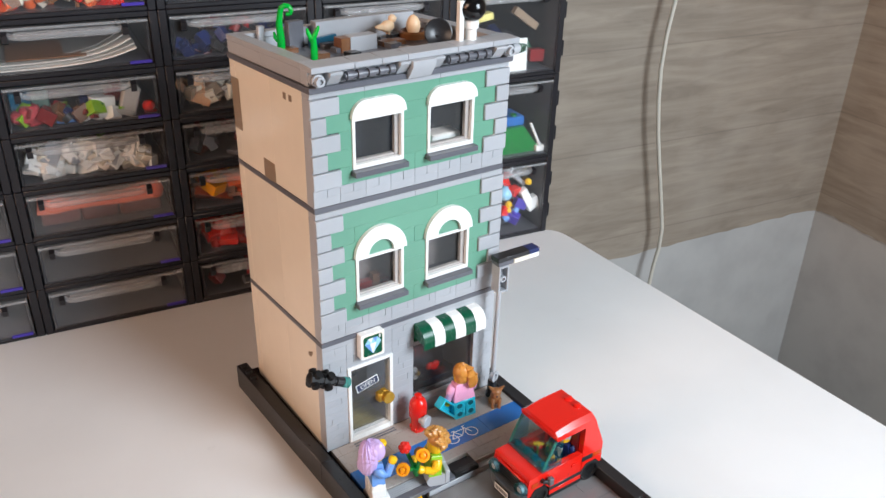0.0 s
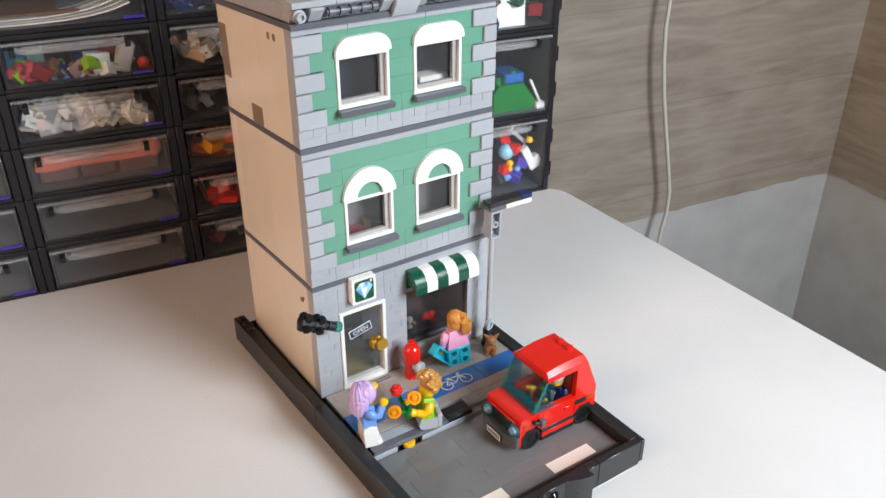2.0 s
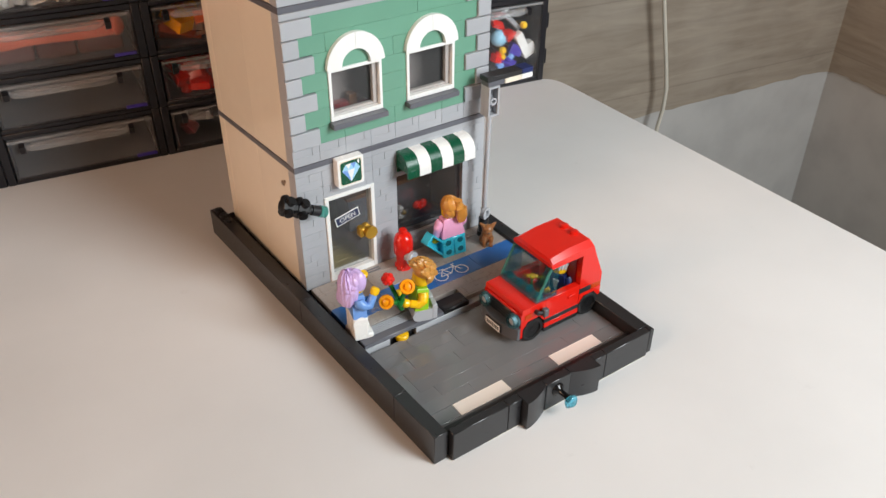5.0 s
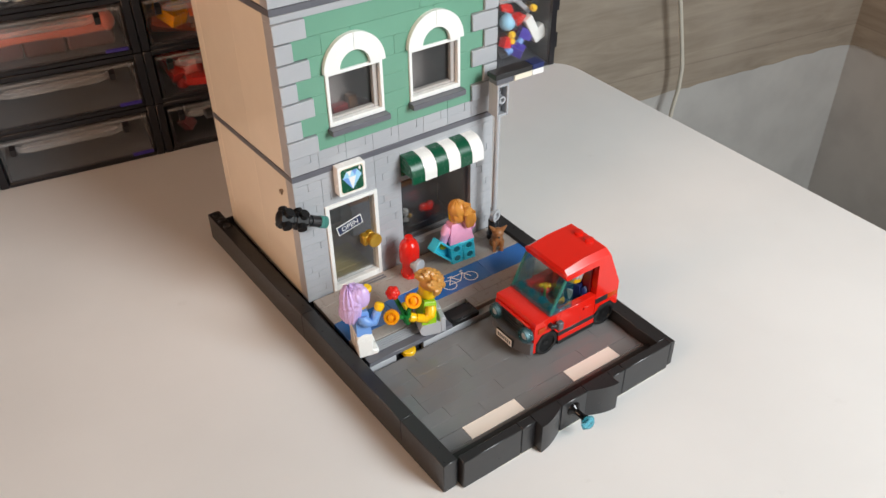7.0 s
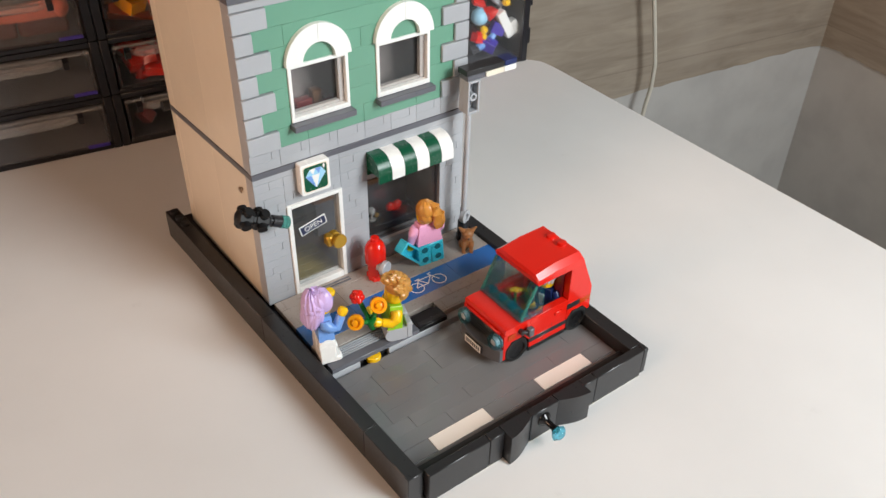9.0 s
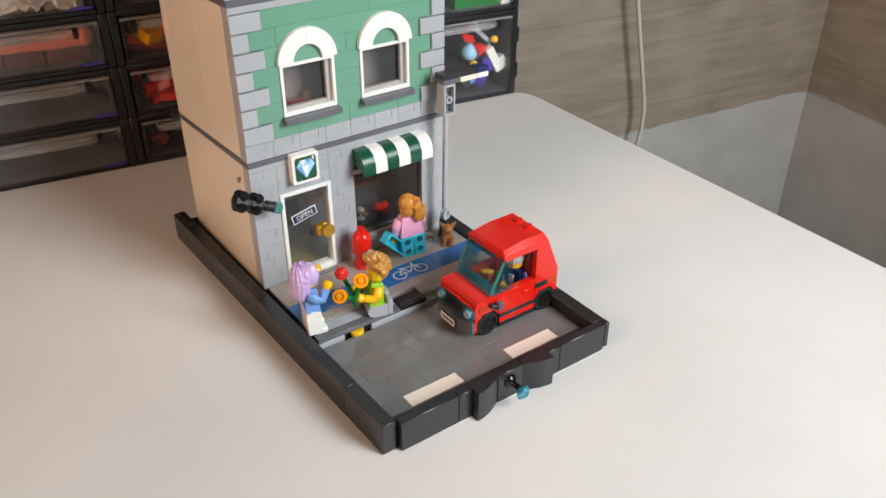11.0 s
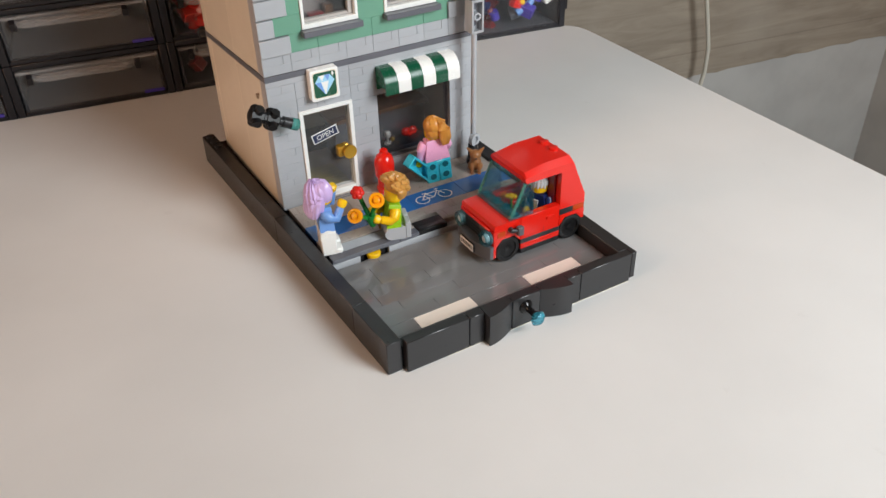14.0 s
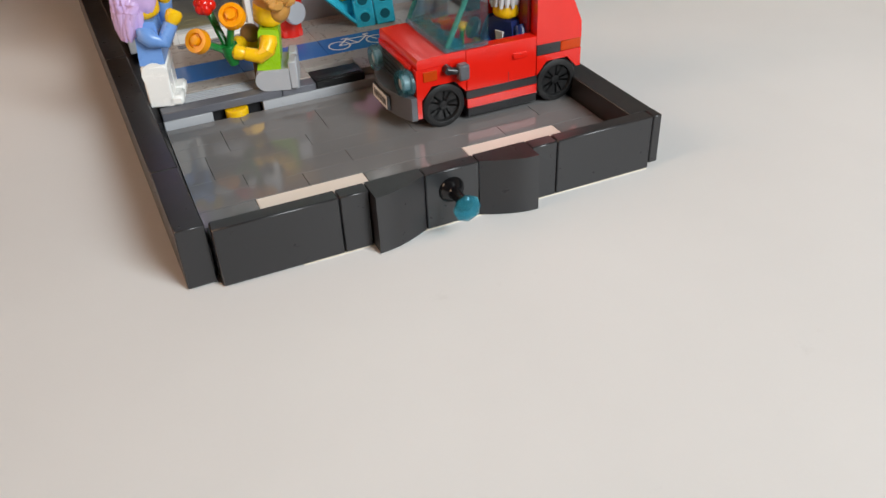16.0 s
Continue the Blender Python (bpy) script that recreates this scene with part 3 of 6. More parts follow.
def window(x0, x1, z, arched):
    w = thing("window", "", "")
    w.parent = house
    s = Shape()
    s.box(x0 - 0.1, -1.0, z, x1 + 0.1, 4.5, z + 2.6, "white", 0.25)
    s.box(x0 - 0.1, -1.0, z + 27.0, x1 + 0.1, 4.5, z + 28.8, "white", 0.25)
    s.box(x0 - 0.1, -1.0, z + 2.4, x0 + 1.7, 4.5, z + 27.2, "white", 0.25)
    s.box(x1 - 1.7, -1.0, z + 2.4, x1 + 0.1, 4.5, z + 27.2, "white", 0.25)
    part("frame", s, w, "white plastic window frame")
    s = Shape().box(x0 + 2, 4.6, z + 2.7, x1 - 2, 5.4, z + 27, "glass", 0.1)
    p = part("pane", s, w, "clear pane")
    p.visible_shadow = False
    s = Shape().box(x1 - 4.6, 1.6, z + 2.7, x1 - 1.8, 4.4, z + 26.9, "casement", 0.3).box(x0 + 1.8, 1.6, z + 2.7, x1 - 4.7, 4.4, z + 4.4, "casement", 0.3)
    part("casement", s, w, "greyish clear inner frame")
    part("sill", Shape().box(x0 - 1, -5.2, z - 3.3, x1 + 1, 0.2, z - 0.15, "dark_grey", 0.25), w, "dark grey window sill")
    cx = (x0 + x1) / 2
    s = Shape()
    if arched:
        n = 14
        for half in (0, 1):
            s = Shape()
            lo = half * math.pi / 2 + (0.006 if half else 0)
            ang = [lo + (math.pi / 2 - 0.006) * k / n for k in range(n + 1)]
            verts, faces = [], []
            for a in ang:
                o = (cx + 17.2 * math.cos(a), z + 29 + 17.6 * math.sin(a))
                i_ = (cx + 8.6 * math.cos(a), z + 29 + 8.8 * math.sin(a))
                verts += [(o[0], -2.6, o[1]), (i_[0], -2.6, i_[1]), (o[0], 0.3, o[1]), (i_[0], 0.3, i_[1])]
            for k in range(n):
                a = 4 * k
                faces += [(a, a + 4, a + 5, a + 1), (a, a + 2, a + 6, a + 4), (a + 1, a + 5, a + 7, a + 3), (a + 2, a + 3, a + 7, a + 6)]
            faces += [(0, 1, 3, 2), (4 * n, 4 * n + 2, 4 * n + 3, 4 * n + 1)]
            s.add(verts, faces, "white")
            part("arch", s, w, "white quarter-round window arch")
    else:
        r, xa, xb = 9.0, x0 - 0.8, x1 + 0.8
        quarter_ = [i * math.pi / 16 for i in range(9)]
        right = [(xb - r - 0.06, z + 28.9), (xb, z + 28.9)] + [(xb - r + r * math.cos(a), z + 38.6 - r + r * math.sin(a)) for a in quarter_[:-1]] + [(xb - r - 0.06, z + 38.6)]
        left = [(xa + r + 0.06, z + 28.9), (xa, z + 28.9)] + [(xa + r - r * math.cos(a), z + 38.6 - r + r * math.sin(a)) for a in quarter_[:-1]] + [(xa + r + 0.06, z + 38.6)]
        for pts in (right, left, [(xa + r + 0.14, z + 28.9), (xb - r - 0.14, z + 28.9), (xb - r - 0.14, z + 38.6), (xa + r + 0.14, z + 38.6)]):
            part("header", Shape().prism(pts, 1, -2.6, 0.3, "white"), w, "white window header block")
    return w


w2 = green_storey("first_storey", Z2, Z3, 8, 31)
w3 = green_storey("second_storey", Z3, Z4, 6, 61)
for x0, x1 in WINDOWS:
    window(x0, x1, Z2 + 24.3, True)
    window(x0, x1, Z3 + 20.9, False)
part("upper_floor", Shape().box(8, 8, Z2 + 0.2, 120, DEPTH - 8, Z2 + 3.0, "dark_tan", 0.2), house)
part("attic_floor", Shape().box(8, 8, Z3 + 0.2, 120, DEPTH - 8, Z3 + 3.0, "dark_tan", 0.2), house)

# door with its frame, clear leaf, gold knob and hanging sign
door = thing("door", "", "")
door.parent = house
s = Shape()
DT = WALK + 57.6
s.box(16, -1.2, WALK + 0.2, 18.3, 5, DT, "white", 0.25).box(45.7, -1.2, WALK + 0.2, 48, 5, DT, "white", 0.25)
s.box(18.2, -1.2, DT - 2.2, 45.8, 5, DT, "white", 0.25).box(18.2, -1.2, WALK + 0.2, 45.8, 5, WALK + 4.4, "white", 0.25)
part("frame", s, door, "white door frame")
leaf = part("leaf", Shape().box(18.4, 1.6, WALK + 4.5, 45.6, 2.8, DT - 2.3, "glass", 0.2), door, "clear door leaf")
leaf.visible_shadow = False
s = Shape()
s.m = Matrix.Translation((41.6, -0.6, WALK + 29)) @ Matrix.Rotation(radians(90), 4, "X")
s.lathe([(3.0, -2), (3.0, 1.0), (2.2, 1.4), (2.2, 3.4), (3.6, 3.5), (4.1, 4.2), (4.1, 6.2), (3.7, 6.7)], "gold", 18)
part("knob", s, door, "gold door knob")
part("knob_block", Shape().box(35.6, -4.4, WALK + 25.6, 39.6, 1.0, WALK + 32.2, "gold", 0.8), door, "gold lock block")
s = Shape()
s.box(-8, -0.4, -3, 8, 0, 3, "white", 0.1).box(-7.4, -0.55, -2.4, 7.4, -0.35, 2.4, "sign_navy", 0.08)
board = part("open_sign", s, door, "dark blue sign with white border and lettering", mm(30.5, 1.4, WALK + 39.8, 0, -13, 0))
txt = bpy.data.curves.new("lettering", "FONT")
txt.body, txt.size, txt.align_x, txt.align_y, txt.extrude = "OPEN", 0.0042, "CENTER", "CENTER", 0.00008
tob = new("lettering_curve", txt)
bpy.context.view_layer.update()
me = bpy.data.meshes.new_from_object(tob.evaluated_get(bpy.context.evaluated_depsgraph_get()))
bpy.data.objects.remove(tob)
me.materials.clear()
me.materials.append(MATS["white"])
lob = new("lettering", me)
lob.parent = board
lob.matrix_basis = pose(0, -0.00066, 0, 90, 0, 0)
part("door_step", Shape().box(16, -8, WALK + 0.02, 48, -1.3, WALK + 0.7, "walk_grey", 0.2).box(17, -6.6, WALK + 0.7, 47, -5.6, WALK + 1.2, "dark_grey", 0.1).box(17, -4.4, WALK + 0.7, 47, -3.4, WALK + 1.2, "dark_grey", 0.1), door, "grooved grey door step")

# shop window and awning
shop = thing("shop_window", "", "")
shop.parent = house
SILL = WALK + 12.8
s = Shape().box(64.2, 3.0, SILL, 111.8, 4.0, 82.1, "shop_glass", 0.2)
part("pane", s, shop).visible_shadow = False
part("frame", Shape().box(64.05, 2.4, SILL, 64.5, 4.6, 82.1, "dark_grey", 0.1).box(111.5, 2.4, SILL, 111.95, 4.6, 82.1, "dark_grey", 0.1).box(64.6, 2.4, SILL, 111.4, 4.6, SILL + 0.5, "dark_grey", 0.1), shop)
awning = thing("awning", "", "")
awning.parent = house
for k in range(6):
    prof = [(-0.1, 74.6), (-0.1, 88.0), (-4.0, 88.0)]
    prof += [(-4.0 - 8.6 * math.sin(a), 88.0 - 9.6 * (1 - math.cos(a))) for a in [i * math.pi / 16 for i in range(1, 9)]]
    prof += [(-12.6, 74.6), (-11.2, 74.6), (-11.2, 78.0), (-1.0, 78.0), (-1.0, 74.6)]
    s = Shape().prism(prof, 0, 64 + 8 * k + 0.06, 72 + 8 * k - 0.06, "dark_green" if k % 2 == 0 else "white")
    part("awning_stripe", s, awning, "dark green curved slope" if k % 2 == 0 else "white curved slope")

# jewel sign over the door
sign = thing("hanging_sign", "", "")
sign.parent = house
r = 2.0


def rounded(x0, z0, x1, z1, r, n=5):
    pts = []
    for cx, cz, a0 in ((x1 - r, z1 - r, 0), (x0 + r, z1 - r, 90), (x0 + r, z0 + r, 180), (x1 - r, z0 + r, 270)):
        for i in range(n + 1):
            a = radians(a0 + 90 * i / n)
            pts.append((cx + r * math.cos(a), cz + r * math.sin(a)))
    return pts


part("sign_board", Shape().prism(rounded(23.2, 78.4, 39.4, 95.8, 1.0), 1, -5.2, -0.1, "white"), sign)
part("sign_border", Shape().prism(rounded(24.3, 79.6, 38.3, 94.6, 1.4), 1, -5.28, -5.15, "tan"), sign)
part("sign_field", Shape().prism(rounded(24.8, 80.1, 37.8, 94.1, 1.6), 1, -5.36, -5.2, "dark_green"), sign)
s = Shape()
def gp(x, z):
    return (31.3 + (x - 31.6) * 1.22, 87.3 + (z - 86.0) * 1.22)


gem = [gp(31.6, 81.0), gp(36.3, 87.2), gp(34.2, 90.2), gp(29.0, 90.2), gp(27.0, 87.2)]
s.prism(gem, 1, -5.46, -5.3, "light_azure")
for tri, mt in ((((31.6, 81.0), (33.4, 87.2), (29.8, 87.2)), "white"), (((29.0, 90.2), (30.4, 87.4), (31.6, 90.2)), "white"), (((31.6, 90.2), (33.0, 87.4), (34.2, 90.2)), "medium_blue"),
                (((27.0, 87.2), (29.6, 87.2), (31.2, 81.4)), "medium_blue"), (((34.9, 90.2), (35.5, 91.6), (36.1, 90.2)), "white"), (((34.9, 90.4), (35.5, 89.0), (36.1, 90.4)), "white")):
    s.prism([gp(*t_) for t_ in tri], 1, -5.54, -5.4, mt)
part("gem_picture", s, sign, "pale blue cut gem picture")

# cornice and roof rim
part("cornice_band", Shape().box(-1, -3.2, Z4, 129, DEPTH + 0.2, Z4 + 3.15, "dark_grey", 0.25), house)
part("cornice_brick", Shape().box(0, 0, Z4 + 3.2, 128, 8, Z4 + 10.6, "grey", 0.25), house)
for y0, y1 in ((8.1, 56), (56.1, DEPTH)):
    part("cornice_side", Shape().box(0, y0, Z4 + 3.2, 8, y1, Z4 + 10.6, "grey", 0.2), house)
    part("cornice_side", Shape().box(120, y0, Z4 + 3.2, 128, y1, Z4 + 10.6, "grey", 0.2), house)
part("cornice_back", Shape().box(8.1, DEPTH - 8, Z4 + 3.2, 119.9, DEPTH, Z4 + 10.6, "grey", 0.2), house)
RZ = Z4 + 10.7
for x0, x1 in ((-0.4, 24), (24, 40), (40, 56), (56, 88), (88, 112), (112, 131)):
    part("rim_tile", Shape().box(x0 + 0.06, -5.4, RZ, x1 - 0.06, 7.9, RZ + 3.2, "grey", 0.25), house)
for y0, y1 in ((8.0, 40), (40.1, 80), (80.1, DEPTH)):
    part("rim_tile", Shape().box(-0.4, y0, RZ, 7.8, y1, RZ + 3.2, "grey", 0.25), house)
    part("rim_tile", Shape().box(120.2, y0, RZ, 128.4, y1, RZ + 3.2, "grey", 0.25), house)
part("rim_tile", Shape().box(8, DEPTH - 7.8, RZ, 120, DEPTH, RZ + 3.2, "grey", 0.25), house)
part("roof_floor", Shape().box(8, 8, Z4 - 4, 120, DEPTH - 8, Z4 - 0.5, "dark_grey", 0.2), house)
# ornaments under the rim
for x in (3.6, 124.4):
    s = Shape()
    s.m = Matrix.Translation((x, 0, Z4 + 6.9)) @ Matrix.Rotation(radians(90), 4, "X")
    s.lathe([(3.4, 0), (3.4, 2.6), (2.6, 2.7), (2.6, 3.4), (3.4, 3.5), (3.4, 5.0), (2.5, 5.1), (2.5, 7.6), (1.4, 7.6), (1.4, 6.2)], "grey", 18)
    part("cornice_scroll", s, house, "round grey stud ornament")
for x0, x1 in ((9, 16), (50, 56.3), (71.2, 78), (113, 120)):
    s = Shape().prism([(-0.1, Z4 + 3.3), (-2.2, Z4 + 3.3), (-7.6, Z4 + 9.4), (-7.6, Z4 + 10.6), (-0.1, Z4 + 10.6)], 0, x0, x1, "grey")
    part("cornice_bracket", s, house, "sloped grey bracket")
part("keystone", Shape().prism([(-0.1, Z4 + 0.4), (-4.4, Z4 + 0.4), (-9.4, Z4 + 7.5), (-9.4, Z4 + 10.6), (-0.1, Z4 + 10.6)], 0, 56.5, 71.0, "grey"), house, "sloped grey keystone")
for x0 in (18.5, 81.5):
    s = Shape()
    s.rod((x0, -4.2, Z4 + 7.2), (x0 + 29, -4.2, Z4 + 7.2), 1.6, "dark_grey", 12)
    for k in range(5):
        s.rod((x0 + 1 + 6.2 * k, -4.2, Z4 + 7.2), (x0 + 4.2 + 6.2 * k, -4.2, Z4 + 7.2), 2.5, "dark_grey", 14)
    part("cornice_rail", s, house, "ribbed dark grey rail")

# ---- drawer cabinets behind the table ----
CELL = 116.3


def loose_bricks(rng, w, d, top, colours, count, sizes=(6, 20), trays=False):
    """A heap of small toy bricks on a drawer's floor; origin at its front left bottom."""
    s = Shape()
    if trays:
        # one long moulded strip; the dull blocks below stand in for its frosted reflection
        up = [(8, 17), (10, 27), (20, 28), (34, 24.5), (52, 23.5), (70, 25), (84, 28.5), (97, 29), (99, 22), (92, 17), (70, 16.5), (52, 17.5), (34, 17.5), (20, 16)]
        s.prism(up, 1, 3, 9, "coral")
        s.ball((95, 5, 23), (5.5, 3.6, 7.5), "coral", 14, 8)
        for x0, x1, h in ((10, 38, 16), (39, 66, 15.5), (67, 98, 16)):
            s.box(x0, 11, 3.2, x1, 26, h, "coral_dull", 1.5)
    for k in range(count):
        a, b_, c = rng.uniform(*sizes), rng.uniform(sizes[0], sizes[0] + 6), rng.choice((3.2, 9.6, 9.6, 6.4))
        x, y = rng.uniform(6 + a / 2, w - 8 - a / 2), 2.5 + a / 3 + (d - 14) * rng.random() ** 2.4
        hill = top * (0.6 + 0.4 * (0.5 + 0.5 * math.sin(x * 0.09 + count)))
        z = 3.0 + (max(4.0, hill) - 3.0) * math.sqrt(rng.random())
        s.m = Matrix.Translation((x, y, z)) @ Euler((rng.uniform(-0.7, 0.7), rng.uniform(-0.7, 0.7), rng.uniform(0, 3.1))).to_matrix().to_4x4()
        col = rng.choice(colours)
        if rng.random() < 0.2:
            s.lathe([(c * 0.45, -a / 3), (c * 0.45, a / 3)], col, 10)
        else:
            s.box(-a / 2, -b_ / 2, -c / 2, a / 2, b_ / 2, c / 2, col, 0.3)
            if rng.random() < 0.5:
                s.lathe([(2.4, c / 2), (2.4, c / 2 + 1.6)], col, 8)
    s.m = Matrix()
    return s


def bright_pieces(here):
    """Larger single pieces lying against the front of the lowest tall drawer."""
    def lump(label, shape, x, y, z, rx=0, ry=0, rz=0):
        solid("toy_piece", shape, label, "toy piece", here @ mm(x, y, z - 3.0, rx, ry, rz), "loose pieces in a tall drawer")
    lump("pale aqua round toy ball in a drawer", Shape().ball((0, 0, 0), 7.6, "light_azure", 22, 12).lathe([(2.4, 7.0), (2.4, 9.0)], "light_azure", 12), 72, 14, 43)
    lump("white notched toy brick in a drawer", Shape().box(-4, -4, -14, 4, 4, 12, "white", 0.4).box(3.9, -4, -14, 10, 4, -2, "white", 0.4), 94, 9, 36, 0, -28, 0)
    lump("long light grey toy bar in a drawer", Shape().box(-14, -2, -2, 14, 2, 2, "grey", 0.3).rod((-12, 0, 2), (-12, 0, 5), 2, "grey", 10), 84, 14, 58, 0, 42, 10)
    lump("red toy slope in a drawer", Shape().prism([(-6, -3), (6, -3), (6, 1), (-1, 5), (-6, 5)], 1, -4, 4, "red"), 81, 11, 46, 10, -20, 20)
    lump("red toy brick in a drawer", Shape().box(-5, -4, -4, 5, 4, 4, "red", 0.3).lathe([(2.4, 4), (2.4, 5.6)], "red", 12), 69, 10, 26, 0, 15, 12)
    lump("red toy plate in a drawer", Shape().box(-6, -4, -1.6, 6, 4, 1.6, "red", 0.3), 69, 12, 57, 30, 20, 0)
    lump("purple toy brick in a drawer", Shape().box(-6, -4, -5, 6, 4, 5, "violet", 0.4).box(-3, -4.6, -2, 3, -4, 2, "violet", 0.2), 89, 11, 31, 0, 24, -15)
    lump("blue curved toy piece in a drawer", Shape().tube([(-8, 0, -3), (-3, 0, 0), (3, 0, 2), (8, 0, 7)], [3.4, 3.8, 3.6, 2.4], "medium_blue", 12), 77, 9, 20)
    for x, z in ((95, 54), (74, 33), (73.5, 27)):
        lump("small yellow toy stud in a drawer", Shape().lathe([(3.1, -2.6), (3.3, 0), (2.4, 0.1), (2.4, 1.8)], "yellow", 14), x, 8, z, 70, 20, 0)


def paper_stack(rng, w):
    """A few thin booklets, their free corners curling up."""
    s = Shape()
    for k in range(5):
        z = 3.2 + 1.3 * k
        x1 = w - 8 - 2.2 * k - rng.uniform(0, 3)
        lift = 9 + 1.6 * k
        n = 10
        up = [(4 + (x1 - 4) * i / n, z + lift * (i / n) ** 4) for i in range(n + 1)]
        s.prism(up + [(x, q + 0.8) for x, q in reversed(up)], 1, 4 + 2.5 * k, 110, ("plate_white", "paper_grey", "plate_white", "paper_grey", "paper_dull")[k])
    s.box(10, 6, 9.4, 62, 60, 10.4, "brown", 0.2)
    return s


def mixed_heap(s):
    """Larger bright pieces lying along the front of a drawer, darker ones behind."""
    for x, z, r, w in ((15, 9, 8, 20), (24, 8, -14, 18), (18, 13, -6, 14)):
        s.m = Matrix.Translation((x, 9, z)) @ Matrix.Rotation(radians(r), 4, "Y")
        s.box(-w / 2, -5, -4.4, w / 2, 5, 4.4, "rose", 2.2)
    s.m = Matrix()
    s.box(6, 16, 12, 24, 30, 25, "dark_teal", 0.8).box(20, 14, 14, 32, 26, 25, "mint_grey", 0.8)
    s.box(34, 4, 3.4, 50, 9, 6.4, "medium_blue", 0.3).box(38, 8, 7, 45, 14, 10, "orange", 0.5)
    for x, z, t in ((52, 5.2, 8), (57, 6.2, -20), (62, 5.0, 14), (66, 6.0, 5)):
        s.m = Matrix.Translation((x, 7, z)) @ Matrix.Rotation(radians(t), 4, "Y")
        s.box(-3.4, -3, -2, 3.4, 3, 2, "white", 0.4).lathe([(1.8, 2), (1.8, 3.4)], "white", 10)
    s.m = Matrix.Translation((75, 8, 7.5)) @ Matrix.Rotation(radians(-24), 4, "Y")
    s.box(-7, -3, -1.2, 7, 3, 1.2, "lime", 0.3).box(-7, -1, 1.3, -1, 2, 3.4, "yellow", 0.3)
    s.m = Matrix.Translation((86, 10, 14)) @ Matrix.Rotation(radians(18), 4, "Y")
    s.box(-6, -5, -11, 6, 5, 11, "paper_grey", 1.2).box(-9, -6, -11, 4, -5, -7, "paper_grey", 0.4)
    s.m = Matrix()
    s.box(52, 14, 9, 66, 24, 18, "navy", 0.6).box(70, 16, 12, 84, 26, 23, "dark_red", 0.6)
    s.ball((99, 9, 8), (5, 4, 4.5), "red", 12, 7).box(95, 6, 3.2, 104, 12, 6, "dark_red", 0.5)
    return s


def drawer_cabinet(x0, z0, w, h, label, skin="drawer_tall"):
    """One stackable black cabinet with a clear drawer; its front lies in the plane y = 0."""
    c = thing("drawer_cabinet", label, "drawer cabinet", SHELF @ mm(x0, 0, z0), "stacked drawer cabinets")
    t = 6.2
    s = Shape()
    s.box(0.2, 0, 0.1, t, 150, h - 0.1, "shelf_black", 0.6).box(w - t, 0, 0.1, w - 0.2, 150, h - 0.1, "shelf_black", 0.6)
    s.box(t, 0.4, 0.1, w - t, 150, 3.4, "shelf_black", 0.5).box(t, 0.4, h - 4.0, w - t, 150, h - 0.1, "shelf_black", 0.5)
    s.box(t, 146, 3, w - t, 150, h - 4.0, "shelf_black", 0.3)
    for k in range(2):
        zz = h * (0.28 + 0.42 * k)
        s.box(w - 0.3, 1, zz - 7, w + (2.2 if x0 > -CELL - 1 else 0.0), 9, zz + 7, "shelf_black", 0.3)
    part("carcass", s, c, "black plastic carcass")
    d = thing("drawer", "", "", mm(0, 0, 0))
    d.parent = c
    z1 = h - 4.6
    s = Shape().prism([(1.5, 3.6), (0.2, 5.0), (-1.6, z1 - 9), (-1.6, z1 - 2), (0.4, z1), (2.0, z1), (2.0, 3.6)], 0, t + 1.2, w - t - 1.2, skin)
    part("drawer_front", s, d, "clear plastic drawer front").visible_shadow = False
    for x1, x2 in ((t + 1.4, t + 2.6), (w - t - 2.6, w - t - 1.4)):
        part("drawer_side", Shape().box(x1, 2.1, 3.5, x2, 140, z1 - 4, skin, 0.2), d).visible_shadow = False
    # edge rails added only to catch highlights on the clear front
    part("top_rail", Shape().box(t + 1.3, -2.6, z1 - 2.4, w - t - 1.3, -1.5, z1 - 0.4, "handle_clear", 0.5), d).visible_shadow = False
    part("bottom_rail", Shape().box(t + 1.3, -0.9, 3.7, w - t - 1.3, 0.4, 5.6, "drawer_lip", 0.5), d)
    for e in (t + 1.3, w - t - 3.3):
        part("side_rail", Shape().box(e, -2.3, 5.7, e + 2.0, -0.4, z1 - 2.5, "drawer_lip", 0.6), d)
    g0, g1 = w * 0.16, w * 0.78
    s = Shape().tube([(g0, -2.0, z1 - 5.2), (g0 + 3, -5.4, z1 - 5.8), (g0 + 8, -6.6, z1 - 6.2), (g1 - 8, -6.6, z1 - 6.2), (g1 - 3, -5.4, z1 - 5.8), (g1, -2.0, z1 - 5.2)], 2.1, "handle_clear", 12)
    s.prism([(-1.7, z1 - 3.4), (-5.6, z1 - 4.4), (-5.6, z1 - 5.2), (-1.7, z1 - 4.4)], 0, g0 + 4, g1 - 4, "handle_clear")
    part("handle", s, d, "clear moulded pull").visible_shadow = False
    part("handle_end", Shape().prism([(-1.6, z1 - 2.4), (-6.8, z1 - 4.2), (-5.4, z1 - 9.4), (-1.6, z1 - 11.0)], 0, g0 - 4, g0 - 0.1, "shelf_black"), d)
    part("handle_end", Shape().prism([(-1.6, z1 - 2.4), (-6.8, z1 - 4.2), (-5.4, z1 - 9.4), (-1.6, z1 - 11.0)], 0, g1 + 0.1, g1 + 4, "shelf_black"), d)
    if h < 60:
        part("label_strip", Shape().box(w * 0.80, -1.9, 4.4, w - t - 2, -0.2, 6.6, "violet", 0.15), d, "violet label strip")
    part("drawer_floor", Shape().box(t + 1.5, 2.2, 3.1, w - t - 1.5, 140, 3.9, "drawer_smoke", 0.1), d)
    return c


